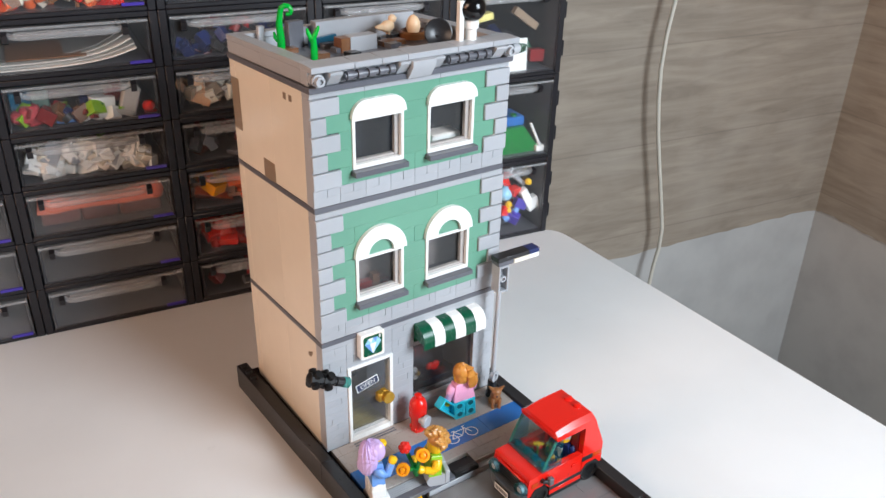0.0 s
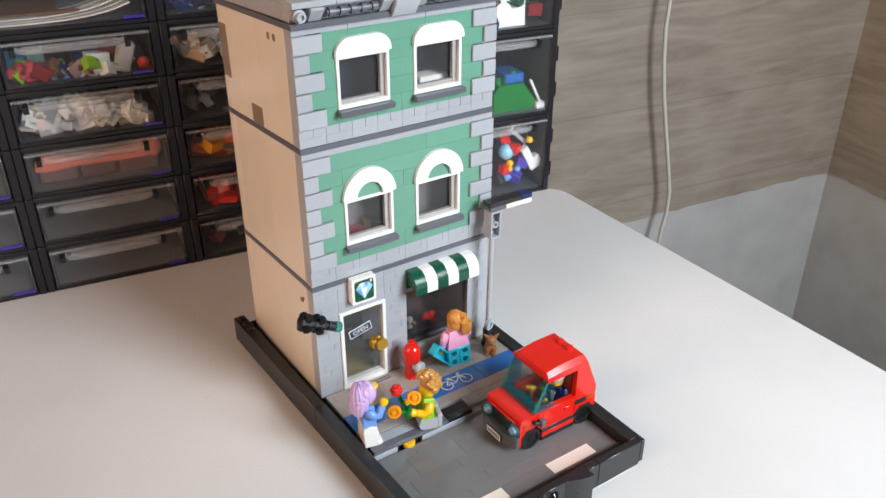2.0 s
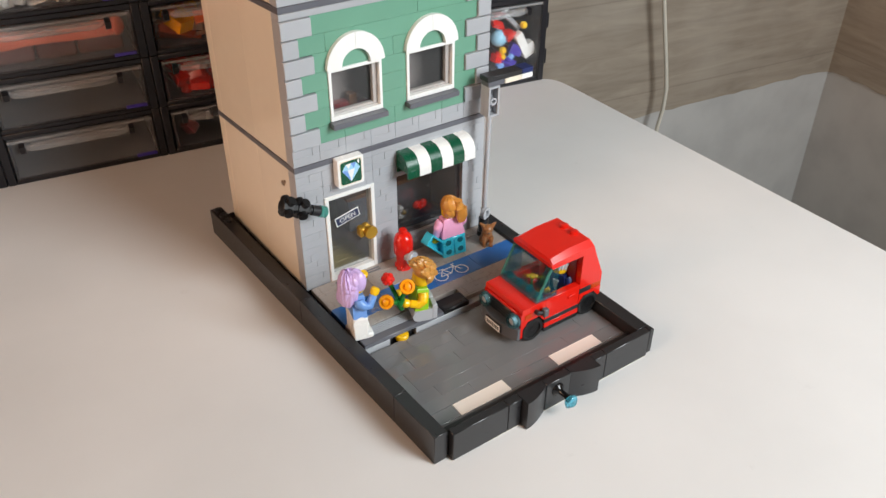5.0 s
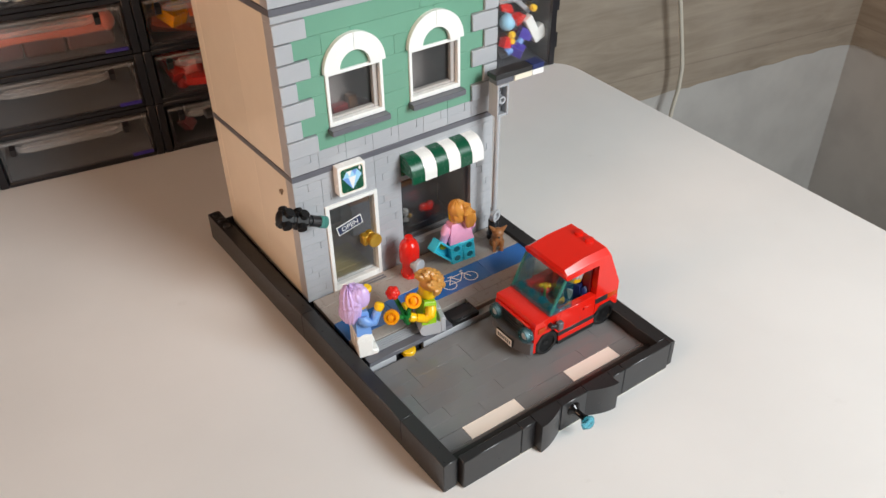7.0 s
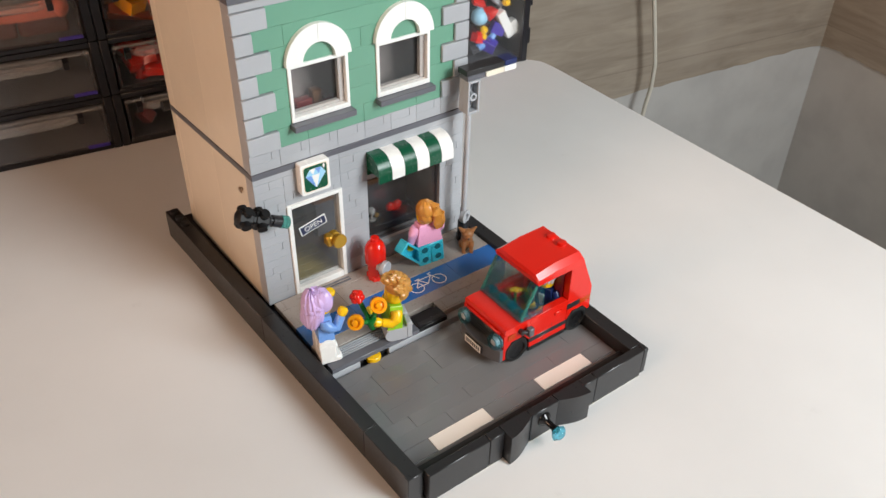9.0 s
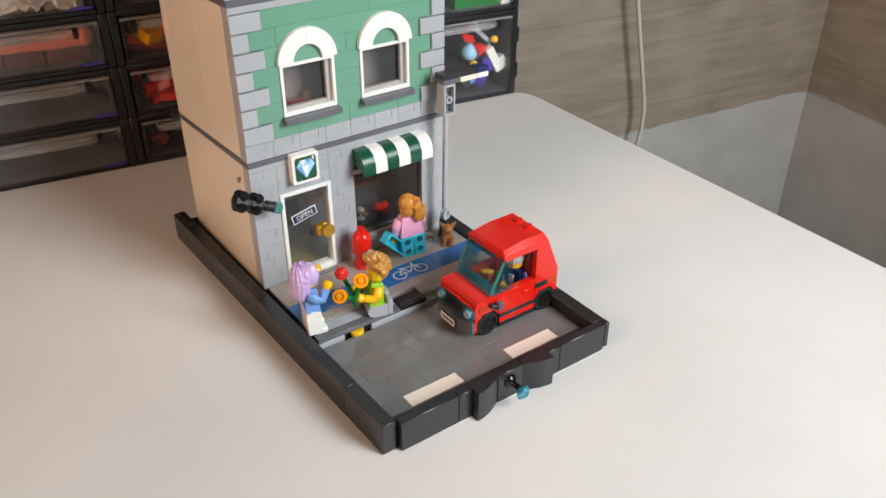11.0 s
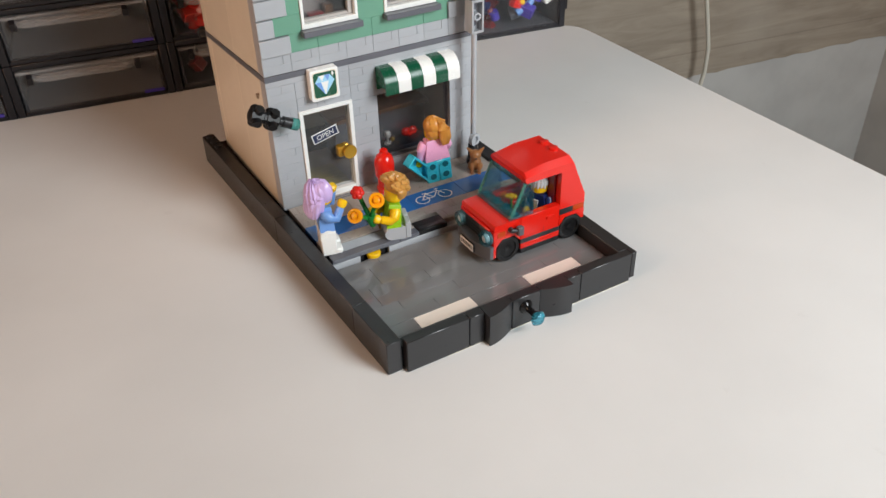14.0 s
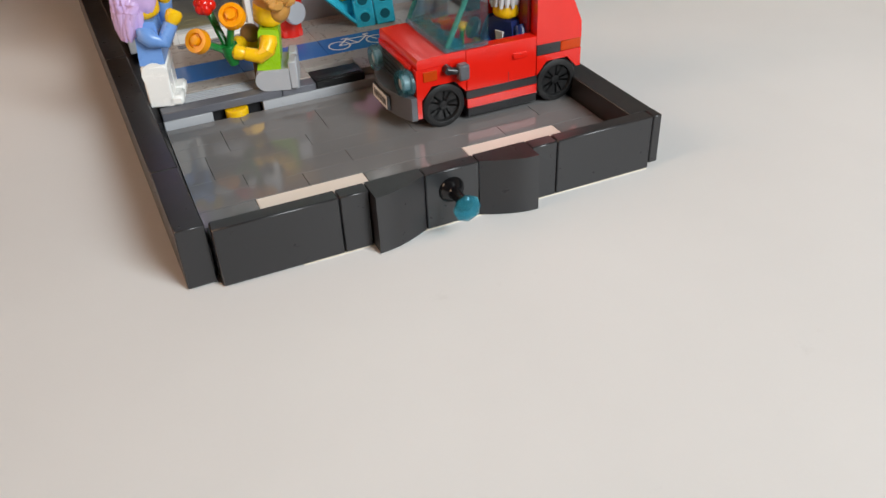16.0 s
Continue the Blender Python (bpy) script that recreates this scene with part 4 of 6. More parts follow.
plastic("pale_yellow", "E6DA86", 0.35)
plastic("dark_teal", "1F5A74", 0.3)
plastic("paper_dull", "7F7B76", 0.5)
plastic("rose", "C8474F", 0.3)
plastic("mint_grey", "5F7A70", 0.35)
plastic("paper_grey", "B9B5AE", 0.5)
plastic("violet", "4A3AA8", 0.3)
plastic("drawer_smoke", "55565C", 0.3)
plastic("coral_dull", "8E5A52", 0.5)
plastic("coral", "EE7A5C", 0.35)
plastic("dark_red", "7E1A1C", 0.3)
ROWH = 40.6
LEFT = {
    0: {0: ("", "empty"), 1: ("", "empty"), 2: ("", "empty"), 3: ("", "empty"), 4: ("", "empty"), 5: ("", "empty"), 6: ("", "empty")},
    1: {0: ("", "empty"), 1: ("", "empty"), 2: ("coral", 0), 3: ("white", 230), 4: ("mixed", 26), 5: ("paper", 0), 6: ("wood", 110)},
    2: {0: ("reds", 5), 1: ("red", 70), 2: ("oranges", 44), 3: ("reds", 30), 4: ("tans", 70), 5: ("greens", 40), 6: ("greens", 30)},
    3: {k: ("reds", 10) for k in range(7)},
}
PALETTE = {
    "coral": ("coral", "coral", "orange"), "white": ("white", "white", "plate_white", "tan", "white", "white", "white", "plate_white", "white", "white", "tan", "white", "white", "grey", "lime"), "mixed": ("dark_red", "dark_red", "dark_green", "dark_red", "brown", "red", "white", "lime", "black", "black", "dark_grey", "dark_red", "navy"),
    "wood": ("brown", "nougat", "tan", "red", "orange"), "red": ("red", "dark_red", "red"), "reds": ("dark_red", "black", "dark_grey"), "oranges": ("orange_yellow", "orange", "brown"),
    "tans": ("nougat", "brown", "tan", "dark_tan"), "greens": ("dark_green", "black", "dark_red", "navy"), "bright": ("navy", "black", "dark_grey", "violet", "dark_red", "black", "blue", "dark_grey"), "green": ("leaf_green", "leaf_green", "blue", "white"),
}
WORDS = {"coral": "coral-orange", "white": "white and cream", "mixed": "red, blue and green", "wood": "brown and tan", "red": "red", "reds": "dark red and black", "oranges": "orange and yellow", "tans": "tan and brown", "greens": "dark green and black", "bright": "mixed bright", "green": "green and blue"}
rng = random.Random(77)
for col, cells in LEFT.items():
    for r, (kind, count) in cells.items():
        x0 = -5 * CELL + col * CELL
        what = "empty" if count == "empty" else "half full"
        drawer_cabinet(x0, r * ROWH, CELL, ROWH, "black stacking cabinet with a clear drawer, " + what, "drawer_clear" if kind in ("", "coral") else "drawer_tall")
        here = SHELF @ mm(x0 + 4, 4, r * ROWH + 1)
        if kind == "paper":
            solid("paper_stack", paper_stack(rng, CELL - 10), "stack of white booklets lying in a clear drawer", "paper", here)
        elif kind:
            big = (12, 34) if kind in ("coral", "oranges", "red") else (6, 18)
            heap = loose_bricks(rng, CELL - 10, 60, 27 if kind == "white" else 15 if kind == "mixed" else 22, PALETTE[kind], count, big, kind == "coral")
            solid("loose_bricks", mixed_heap(heap) if kind == "mixed" else heap, "heap of " + WORDS[kind] + " toy bricks in a drawer", "toy bricks", here, kind="stuff")
for r, (kind, count) in enumerate((("bright", 12), ("green", 26), ("greens", 34), ("oranges", 20))):
    drawer_cabinet(-CELL, r * 2 * ROWH, CELL, 2 * ROWH, "tall black stacking cabinet with a clear drawer, half full")
    here = SHELF @ mm(-CELL + 4, 4, r * 2 * ROWH + 1)
    if kind == "bright":
        bright_pieces(here)
    if kind == "greens":
        solid("white_card", Shape().box(28, 3.2, 0.2, 81, 4.6, 29.5, "white", 0.3), "white plastic panel standing in a tall drawer", "toy panel", here @ mm(0, 1.5, 2.6, -3, 0, 0))
        solid("toy_piece", Shape().box(-10.5, -4, -3, 10.5, 4, 3, "pale_yellow", 0.4).box(-10.5, -4.2, -3.2, -4, 4.2, 3.4, "pale_yellow", 0.4), "pale yellow toy brick on a heap in a drawer", "toy piece", here @ mm(33.5, 9, 52.5, 0, -9, 0))
        solid("toy_piece", Shape().box(-14.5, -3, -3.4, 14.5, 3, 3.4, "dark_tan", 0.4), "dull tan toy bar leaning in a drawer", "toy piece", here @ mm(78.5, 9, 49, 0, 35, 0))
        solid("toy_piece", Shape().box(-7.5, -4, -5.5, 7.5, 4, 5.5, "dark_red", 0.5), "dark red toy brick in a drawer", "toy piece", here @ mm(91.8, 9, 15, 0, 4, 0))
    if kind == "green":
        s = Shape().prism([(52, 3), (102, 3), (100, 8), (86, 26), (84, 29), (58, 29), (52, 22)], 1, 6, 50, "leaf_green").box(66, 10, 29.1, 86, 36, 38, "blue", 0.8)
        for k in range(4):
            s.m = Matrix.Translation((60 + 8 * k, 14, 28.8 if k != 2 else 34))
            s.lathe([(3.2, 0), (3.2, 6)], "leaf_green", 10)
        s.m = Matrix()
        s.rod((103, 4.5, 6), (90, 4.5, 32), 1.3, "white", 8)
        s.box(97, 2, 3, 106, 10, 9, "white", 0.4)
        solid("brick_model", s, "green and blue toy brick model lying in a drawer", "toy bricks", here)
    else:
        solid("loose_bricks", loose_bricks(rng, CELL - 10, 60, 26 if kind == "bright" else 30, PALETTE[kind], count, (6, 22)), "heap of " + WORDS[kind] + " toy bricks in a drawer", "toy bricks", here, kind="stuff")

# ---- cord hanging down the wall ----
pts = [(262, 430), (256, 310), (246, 190), (240.5, 150), (239, 108), (243, 66), (250, 24), (258, -12), (267.5, -52), (275, -84), (281.5, -114), (281.5, -143), (277, -168), (275, -192), (270, -310), (266, -470), (262, -749)]
s = Shape().tube([(x, WALL_Y - 25, z) for x, z in pts], 2.6, "cord_white", 10)
solid("cord", s, "off-white cable hanging down the papered wall", "cable", SHELF)

# ---- toy figures: one mesh each ----
def mini(s, legs, torso, arms, arm_pose=((-5, 0), (-5, 0)), legs_down=True, bends=()):
    """A small toy figure that looks along +x, feet at z = 0, hip at z = 12."""
    if legs_down:
        for y in (-4, 4):
            s.box(-4.0, y - 3.85, 0, 4.0, y + 3.85, 11.2, legs, 0.5)
            s.box(2.0, y - 3.85, 0, 7.0, y + 3.85, 3.4, legs, 0.8)
        s.box(-4.1, -7.9, 11.0, 4.1, 7.9, 14.6, legs, 0.8)
    v = [(-3.9, -7.7, 14.7), (3.9, -7.7, 14.7), (3.9, 7.7, 14.7), (-3.9, 7.7, 14.7), (-3.4, -5.6, 27.2), (3.4, -5.6, 27.2), (3.4, 5.6, 27.2), (-3.4, 5.6, 27.2),
         (-3.0, -5.0, 27.8), (3.0, -5.0, 27.8), (3.0, 5.0, 27.8), (-3.0, 5.0, 27.8)]
    f = [(0, 1, 2, 3), (0, 1, 5, 4), (1, 2, 6, 5), (2, 3, 7, 6), (3, 0, 4, 7), (4, 5, 9, 8), (5, 6, 10, 9), (6, 7, 11, 10), (7, 4, 8, 11), (8, 9, 10, 11)]
    s.add(v, f, torso)
    for y, (fwd, up) in zip((-1, 1), arm_pose):
        a = radians(up)
        sh = Vector((0, y * 7.0, 24.6))
        el = sh + Vector((3.5 * math.cos(a) + 1.0, y * 1.8, -4.5 + 4.0 * math.sin(a)))
        wr = el + Vector((6.5 * math.cos(a), y * -0.6, 6.5 * math.sin(a) + fwd * 0.1))
        for side, e_, w_ in bends:
            if side == y:
                el, wr = Vector(e_), Vector(w_)
        s.tube([sh + Vector((0, -y * 0.8, 1.5)), sh, (sh + el) / 2 + Vector((-0.8, y * 0.8, 0)), el, wr], [2.6, 3.1, 2.9, 2.5, 2.3], arms, 10)
        d = (wr - el).normalized()
        s.tube([wr, wr + d * 1.4, wr + d * 3.4, wr + d * 4.4], [1.7, 2.5, 2.6, 1.8], "yellow", 10)
    keep = s.m
    s.m = keep @ Matrix.Translation((0, 0, 27.8))
    s.lathe([(2.6, 0), (2.9, 0.8), (4.3, 0.9), (5.0, 1.7), (5.1, 3.0), (5.1, 7.0), (4.6, 8.6), (3.0, 9.3), (2.4, 9.4), (2.4, 10.8)], "yellow", 18)
    s.m = keep
    return s


def strands(seed, amount, freq):
    def wave(d):
        a = math.atan2(d.y, d.x)
        return 1 + amount * math.sin(a * freq + 2.0 * d.z + seed) + amount * 0.6 * math.sin(a * freq * 1.7 + seed * 2 + d.z * 5)
    return wave


def toy_figure_lavender():
    s = mini(Shape(), "white", "medium_blue", "medium_blue", ((2, 24), (2, 34)), bends=((-1, (5.2, -7.4, 21.8), (8.2, -5.4, 26.8)), (1, (5.0, 7.6, 23.6), (6.0, 6.4, 30.4))))
    s.rod((0, -7.8, 11.2), (0, 7.8, 11.2), 4.2, "white", 20)
    s.ball((-0.6, -0.4, 36.2), (5.7, 6.0, 5.4), "lavender", 56, 18, strands(1, 0.03, 11))
    s.ball((-4.2, 0, 32.4), (5.0, 6.2, 9.6), "lavender", 64, 18, strands(3, 0.05, 13))
    s.ball((1.0, -3.4, 35.6), (4.4, 2.9, 6.0), "lavender", 30, 12, strands(6, 0.03, 8))
    rng = random.Random(8)
    for k in range(15):
        a = radians(60 + 240 * k / 14)
        c, q = math.cos(a), math.sin(a)
        w = rng.uniform(0.5, 1.1)
        pts = []
        for j in range(9):
            u = j / 8
            rr = 0.45 + 0.62 * math.sin(min(1, u * 1.7) * math.pi / 2)
            pts.append((-1.8 - 2.6 * u + 4.3 * rr * c + 0.5 * w * math.sin(u * 6 + k), 5.25 * rr * q + 0.4 * w * math.cos(u * 5 + 2 * k), 41.2 - 17.0 * u ** 1.1 - (2.0 if j else 0)))
        s.tube(pts, [0.7, 1.5, 1.9, 1.9, 1.9, 1.8, 1.6, 1.3, 0.5], "lavender", 10)
    return s


def toy_figure_kneeling():
    s = Shape()
    lean = Matrix.Translation((0, 0, 7.2)) @ Matrix.Rotation(radians(-7), 4, "Y") @ Matrix.Translation((0, 0, -7.2))
    s.m = lean @ Matrix.Translation((0, 0, -7.5))
    mini(s, "grey", "lime", "yellow", ((0, -24), (0, -18)), legs_down=False, bends=((1, (2.6, 8.6, 20.0), (7.2, 7.6, 20.4)), (-1, (3.4, -8.2, 18.2), (8.2, -5.0, 19.2))))
    s.m = Matrix()
    s.box(-4.0, -7.9, 4.8, 4.2, 7.9, 7.4, "grey", 0.6)
    for y in (-4, 4):
        n = 10
        out = [(1.4 + 3.7 * math.sin(a), 3.7 - 3.7 * math.cos(a)) for a in [math.pi * i / n for i in range(n + 1)]]
        s.prism([(-6.3, 7.4), (-6.3, 0)] + out, 1, y - 3.85, y + 3.85, "grey")
        s.box(-9.2, y - 3.85, 0, -6.2, y + 3.85, 9.8, "grey", 0.5)
    rng = random.Random(3)
    s.m = lean
    s.ball((-1.0, 0, 29.4), (6.2, 6.4, 4.4), "hair_tan", 18, 10)
    s.ball((-3.0, 0, 26.2), (4.2, 5.9, 5.0), "hair_tan", 16, 10)
    for k in range(70):
        a, e = rng.uniform(0, 2 * math.pi), rng.uniform(-0.1, 1.45)
        d = Vector((math.cos(a) * math.cos(e), math.sin(a) * math.cos(e), math.sin(e)))
        if d.x > 0.45 and d.z < 0.45:
            continue
        p = Vector((-1.0, 0, 28.8)) + Vector((d.x * 5.8, d.y * 6.0, d.z * 4.6))
        sweep = Vector((2.2, 0.6 * math.sin(k), 0.5))
        s.tube([tuple(p - d * 1.2 - sweep * 0.4), tuple(p + d * 0.9), tuple(p + d * 1.9 + sweep * 0.55), tuple(p + d * 2.3 + sweep)], [1.9, 1.8, 1.3, 0.3], "hair_tan", 7)
    s.m = Matrix()
    return s


def toy_figure_ponytail():
    s = mini(Shape(), "azure", "pink", "pink", ((-10, -78), (-14, -62)), bends=((1, (0.5, 8.6, 19.2), (0.6, 10.0, 15.6)), (-1, (2.0, -7.6, 18.6), (5.6, -6.6, 15.6))))
    for y in (-4, 4):
        for zz in (4.2, 11.0):
            keep = s.m
            s.m = keep @ Matrix.Translation((-4.0, y, zz)) @ Matrix.Rotation(radians(-90), 4, "Y")
            s.lathe([(2.7, 0), (2.7, 0.35), (2.1, 0.4), (2.0, 0.1)], "azure", 18)
            # darker disc: the shade inside the hole put into the colour
            s.lathe([(1.95, 0.0), (1.95, 0.14)], "deep_azure", 16)
            s.m = keep
    s.ball((-0.9, 0, 36.6), (5.6, 5.5, 5.9), "hair_gold", 40, 16, strands(2, 0.025, 9))
    s.ball((-2.0, 0.3, 33.2), (4.2, 4.9, 5.2), "hair_gold", 36, 12, strands(5, 0.035, 9))
    s.ball((-4.0, -4.0, 39.2), (1.8, 1.9, 1.8), "hair_gold", 14, 8)
    for k in range(6):
        w = (k - 2.5) * 0.75
        s.tube([(-3.4, -3.0 + w * 0.3, 40.6), (-5.4, -4.2 + w * 0.6, 39.6), (-6.4, -5.0 + w * 1.1, 35.2), (-6.2, -5.2 + w * 1.2, 29.6), (-5.4, -5.0 + w * 0.9 + 0.3 * math.sin(k), 24.6)], [1.0, 1.6, 1.7, 1.5, 0.5], "hair_gold", 8)
    return s


solid("toy_figure", toy_figure_lavender(), "toy figure with long lavender hair, blue top and white legs", "toy figure", TRAY @ mm(3.2, -48.8, PAVE + 0.05, 0, 0, -14), "toy figures on the pavement")
solid("toy_figure", toy_figure_kneeling(), "kneeling toy figure with spiky tan hair and lime top", "toy figure", TRAY @ mm(39.2, -54.0, PAVE + 0.05, 0, 0, 163), "toy figures on the pavement")
solid("toy_figure", toy_figure_ponytail(), "toy figure with ponytail, pink top and azure legs", "toy figure", mm(93.0, -16.8, PAVE + 0.05, 0, -5, 0) @ mm(0, 0, 0, 0, 0, 80), "toy figures on the pavement")

# open bag beside the ponytail figure
s = Shape()
s.box(-9.3, 1.6, -3.5, 9.3, 2.8, 3.5, "azure", 0.25)
s.box(-9.5, -3.0, -3.6, 9.5, 2.8, -2.4, "azure", 0.3).box(-9.5, -3.0, 2.4, 9.5, 2.8, 3.6, "azure", 0.3)
s.box(-9.5, -2.95, -3.5, -8.2, 2.8, 3.5, "azure", 0.3).box(8.2, -2.95, -3.5, 9.5, 2.8, 3.5, "azure", 0.3)
solid("toy_bag", s, "azure open-sided toy bag held by a figure", "toy bag", mm(79.8, -16.8, PAVE + 11.2, 0, 46, 8) @ Matrix.Scale(1.06, 4))

# bouquet
s = Shape()
hold = Vector((26.0, -56.2, 30.2))
s.tube([hold + Vector((1, 0, -4.5)), hold + Vector((0.4, 0, -1)), hold + Vector((0, 0, 2.5))], [1.6, 2.6, 3.0], "leaf_green", 12)
bq = thing("bouquet", "toy bouquet of red and orange flowers on green stems", "toy flowers", TRAY)
part("holder", s, bq, "green stem holder")
for name, c, col, r in (("red_flower", (22.0, -51.2, 45.0), "red", 3.6), ("orange_flower", (28.2, -60.8, 43.2), "orange_yellow", 4.2), ("orange_flower", (16.4, -58.0, 36.2), "orange_yellow", 4.0)):
    c = Vector(c)
    d = (c - hold).normalized()
    st = Shape().tube([hold, hold + d * 4, c - d * 2], [1.3, 1.2, 1.2], "leaf_green", 8)
    part("stem", st, bq, "green stem")
    s = Shape()
    s.m = Matrix.Translation(c) @ (d * 0.3 + Vector((-0.5, -0.8, 0.5))).to_track_quat("Z", "Y").to_matrix().to_4x4()
    if col == "red":
        for k in range(6):
            a = k * math.pi / 3
            s.ball((2.0 * math.cos(a), 2.0 * math.sin(a), 0.4), (1.9, 1.9, 2.2), col, 10, 7)
        s.ball((0, 0, 0.6), (2.6, 2.6, 2.8), col, 12, 8)
    else:
        s.lathe([(1.6, -2.6), (r, -1.6), (r, 0.6), (r * 0.94, 1.2), (r * 0.62, 1.3), (r * 0.58, 0.4), (r * 0.40, 0.4), (r * 0.38, 1.8), (r * 0.2, 2.0)], col, 20)
    part(name, s, bq, ("red rose head" if col == "red" else "orange round flower head"))
s = Shape().ball((35.4, -46.5, 31.5), (3.4, 3.2, 3.4), "brass_brown", 16, 9)
s.rod((35.4, -46.5, 26.0), (35.4, -46.5, 29.5), 2.0, "gold", 12)
s.rod((35.4, -46.5, PAVE), (35.4, -46.5, 26.2), 0.8, "brass_brown", 8)
solid("toy_goblet", s, "small gold toy cup beside the bouquet", "toy cup", TRAY)

# hydrant
hy = thing("fire_hydrant", "red toy fire hydrant with grey side cap", "hydrant", mm(59.4, -12.8, PAVE))
s = Shape().lathe([(4.6, 0), (4.6, 9.4), (4.9, 9.8), (5.8, 11.2), (5.9, 18.6), (5.5, 21.2), (4.4, 23.6), (2.8, 24.9), (2.4, 25.1), (2.4, 27.0), (2.0, 27.4)], "red", 24)
part("body", s, hy)
part("foot", Shape().box(-4, -4, 0, 4, 4, 3.1, "red", 0.3), hy)
s = Shape()
s.m = Matrix.Translation((-0.8, -4.4, 10.8)) @ Vector((0.4, -1, 0)).to_track_quat("Z", "Y").to_matrix().to_4x4()
s.lathe([(2.6, 0), (2.6, 3.0), (4.3, 3.1), (4.3, 5.2), (3.9, 5.6)], "grey", 20)
part("side_cap", s, hy, "round grey cap")

# dog
s = Shape()
s.ball((0, 0, 5.2), (3.6, 4.4, 5.4), "dog_brown", 16, 10).ball((0, -2.6, 11.6), (3.5, 3.6, 3.2), "dog_brown", 16, 10).ball((0, -5.6, 10.8), (1.7, 2.0, 1.5), "dog_brown", 12, 8)
for x in (-1, 1):
    s.rod((x * 2.0, -2.4, 13.0), (x * 5.2, -2.2, 16.2), 1.9, "dog_brown", 8, 0.4)
    s.tube([(x * 2.0, -3.2, 6.5), (x * 2.2, -4.4, 3.0), (x * 2.2, -4.6, 0.9), (x * 2.2, -6.2, 0.8)], [1.6, 1.3, 1.2, 1.0], "dog_brown", 8)
    s.ball((x * 3.0, 1.0, 2.2), (1.7, 3.2, 2.2), "dog_brown", 12, 8)
    s.ball((x * 1.3, -5.4, 12.2), 0.45, "black", 8, 6)
s.tube([(0, 4, 1.2), (0.6, 6.2, 1.6), (1.4, 7.6, 3.4)], [1.1, 0.9, 0.5], "dog_brown", 8).ball((0, -7.4, 11.2), 0.6, "black", 8, 6)
solid("toy_dog", s, "small brown sitting toy dog with pointed ears", "toy dog", mm(117.5, -20.0, PAVE + 0.02, 0, 0, -30))

# street lamp
lamp = thing("street_lamp", "grey toy street lamp with a black arm", "street lamp", mm(121.4, -11.0, PAVE, 0, 0.8, 0))
part("base", Shape().lathe([(4.0, 0), (4.0, 3.0), (3.2, 3.1), (3.2, 12.4), (2.6, 12.9)], "black", 18), lamp, "black round base")
s = Shape()
s.m = Matrix.Translation((0, -1.2, 16.2)) @ Matrix.Rotation(radians(90), 4, "X") @ Matrix.Rotation(radians(20), 4, "Y")
for k in range(20):
    a0, a1 = 2 * math.pi * k / 20, 2 * math.pi * (k + 1) / 20
    v = [(q * math.cos(a), q * math.sin(a), h) for h in (-1.4, 1.4) for a, q in ((a0, 4.0), (a1, 4.0), (a1, 2.2), (a0, 2.2))]
    s.add(v, [(0, 1, 2, 3), (4, 5, 6, 7), (0, 1, 5, 4), (2, 3, 7, 6)], "grey")
part("ring", s, lamp, "grey round clip")
part("post", Shape().rod((0, 0, 13), (0, 0, 84), 1.65, "grey", 14), lamp)
s = Shape().box(-4, 0.5, 83.6, 4, 3.9, 102.6, "grey", 0.3)
s.box(-4, -4, 83.6, -2.7, 0.6, 102.6, "grey", 0.2).box(2.7, -4, 83.6, 4, 0.6, 102.6, "grey", 0.2)
s.box(-2.8, -4, 83.6, 2.8, 0.6, 85.0, "grey", 0.2).box(-2.8, -4, 101.2, 2.8, 0.6, 102.6, "grey", 0.2)
br = part("bracket", s, lamp, "hollow grey bracket brick")
s = Shape()
s.m = Matrix.Translation((0, 0.6, 93.1)) @ Matrix.Rotation(radians(90), 4, "X")
s.lathe([(2.3, 0), (2.3, 4.2), (1.3, 4.2), (1.2, 2.0)], "grey", 16)
part("inner_tube", s, br)
for zz in (88.4, 97.8):
    s = Shape()
    s.m = Matrix.Translation((0, 0.6, zz)) @ Matrix.Rotation(radians(90), 4, "X")
    s.lathe([(1.7, 0), (1.7, 0.5), (1.0, 0.5)], "dark_grey", 14)
    part("hole", s, br)
part("arm", Shape().box(-5.5, -4, 105.8, 20, 3.9, 109.0, "black", 0.3).box(-4.5, -3.6, 102.7, 7.4, 3.6, 105.7, "dark_grey", 0.3), lamp, "black lamp arm")
part("arm_tip", Shape().box(20.1, -4, 105.8, 28.4, 3.9, 109.0, "navy", 0.3), lamp, "dark blue tile")
part("arm_tile", Shape().box(7.6, -4, 102.6, 20, 3.9, 105.7, "tan", 0.3), lamp, "tan tile under the arm")
part("lamp_glass", Shape().box(20.1, -4, 102.6, 28.4, 3.9, 105.7, "white", 0.3), lamp, "white lamp tile")

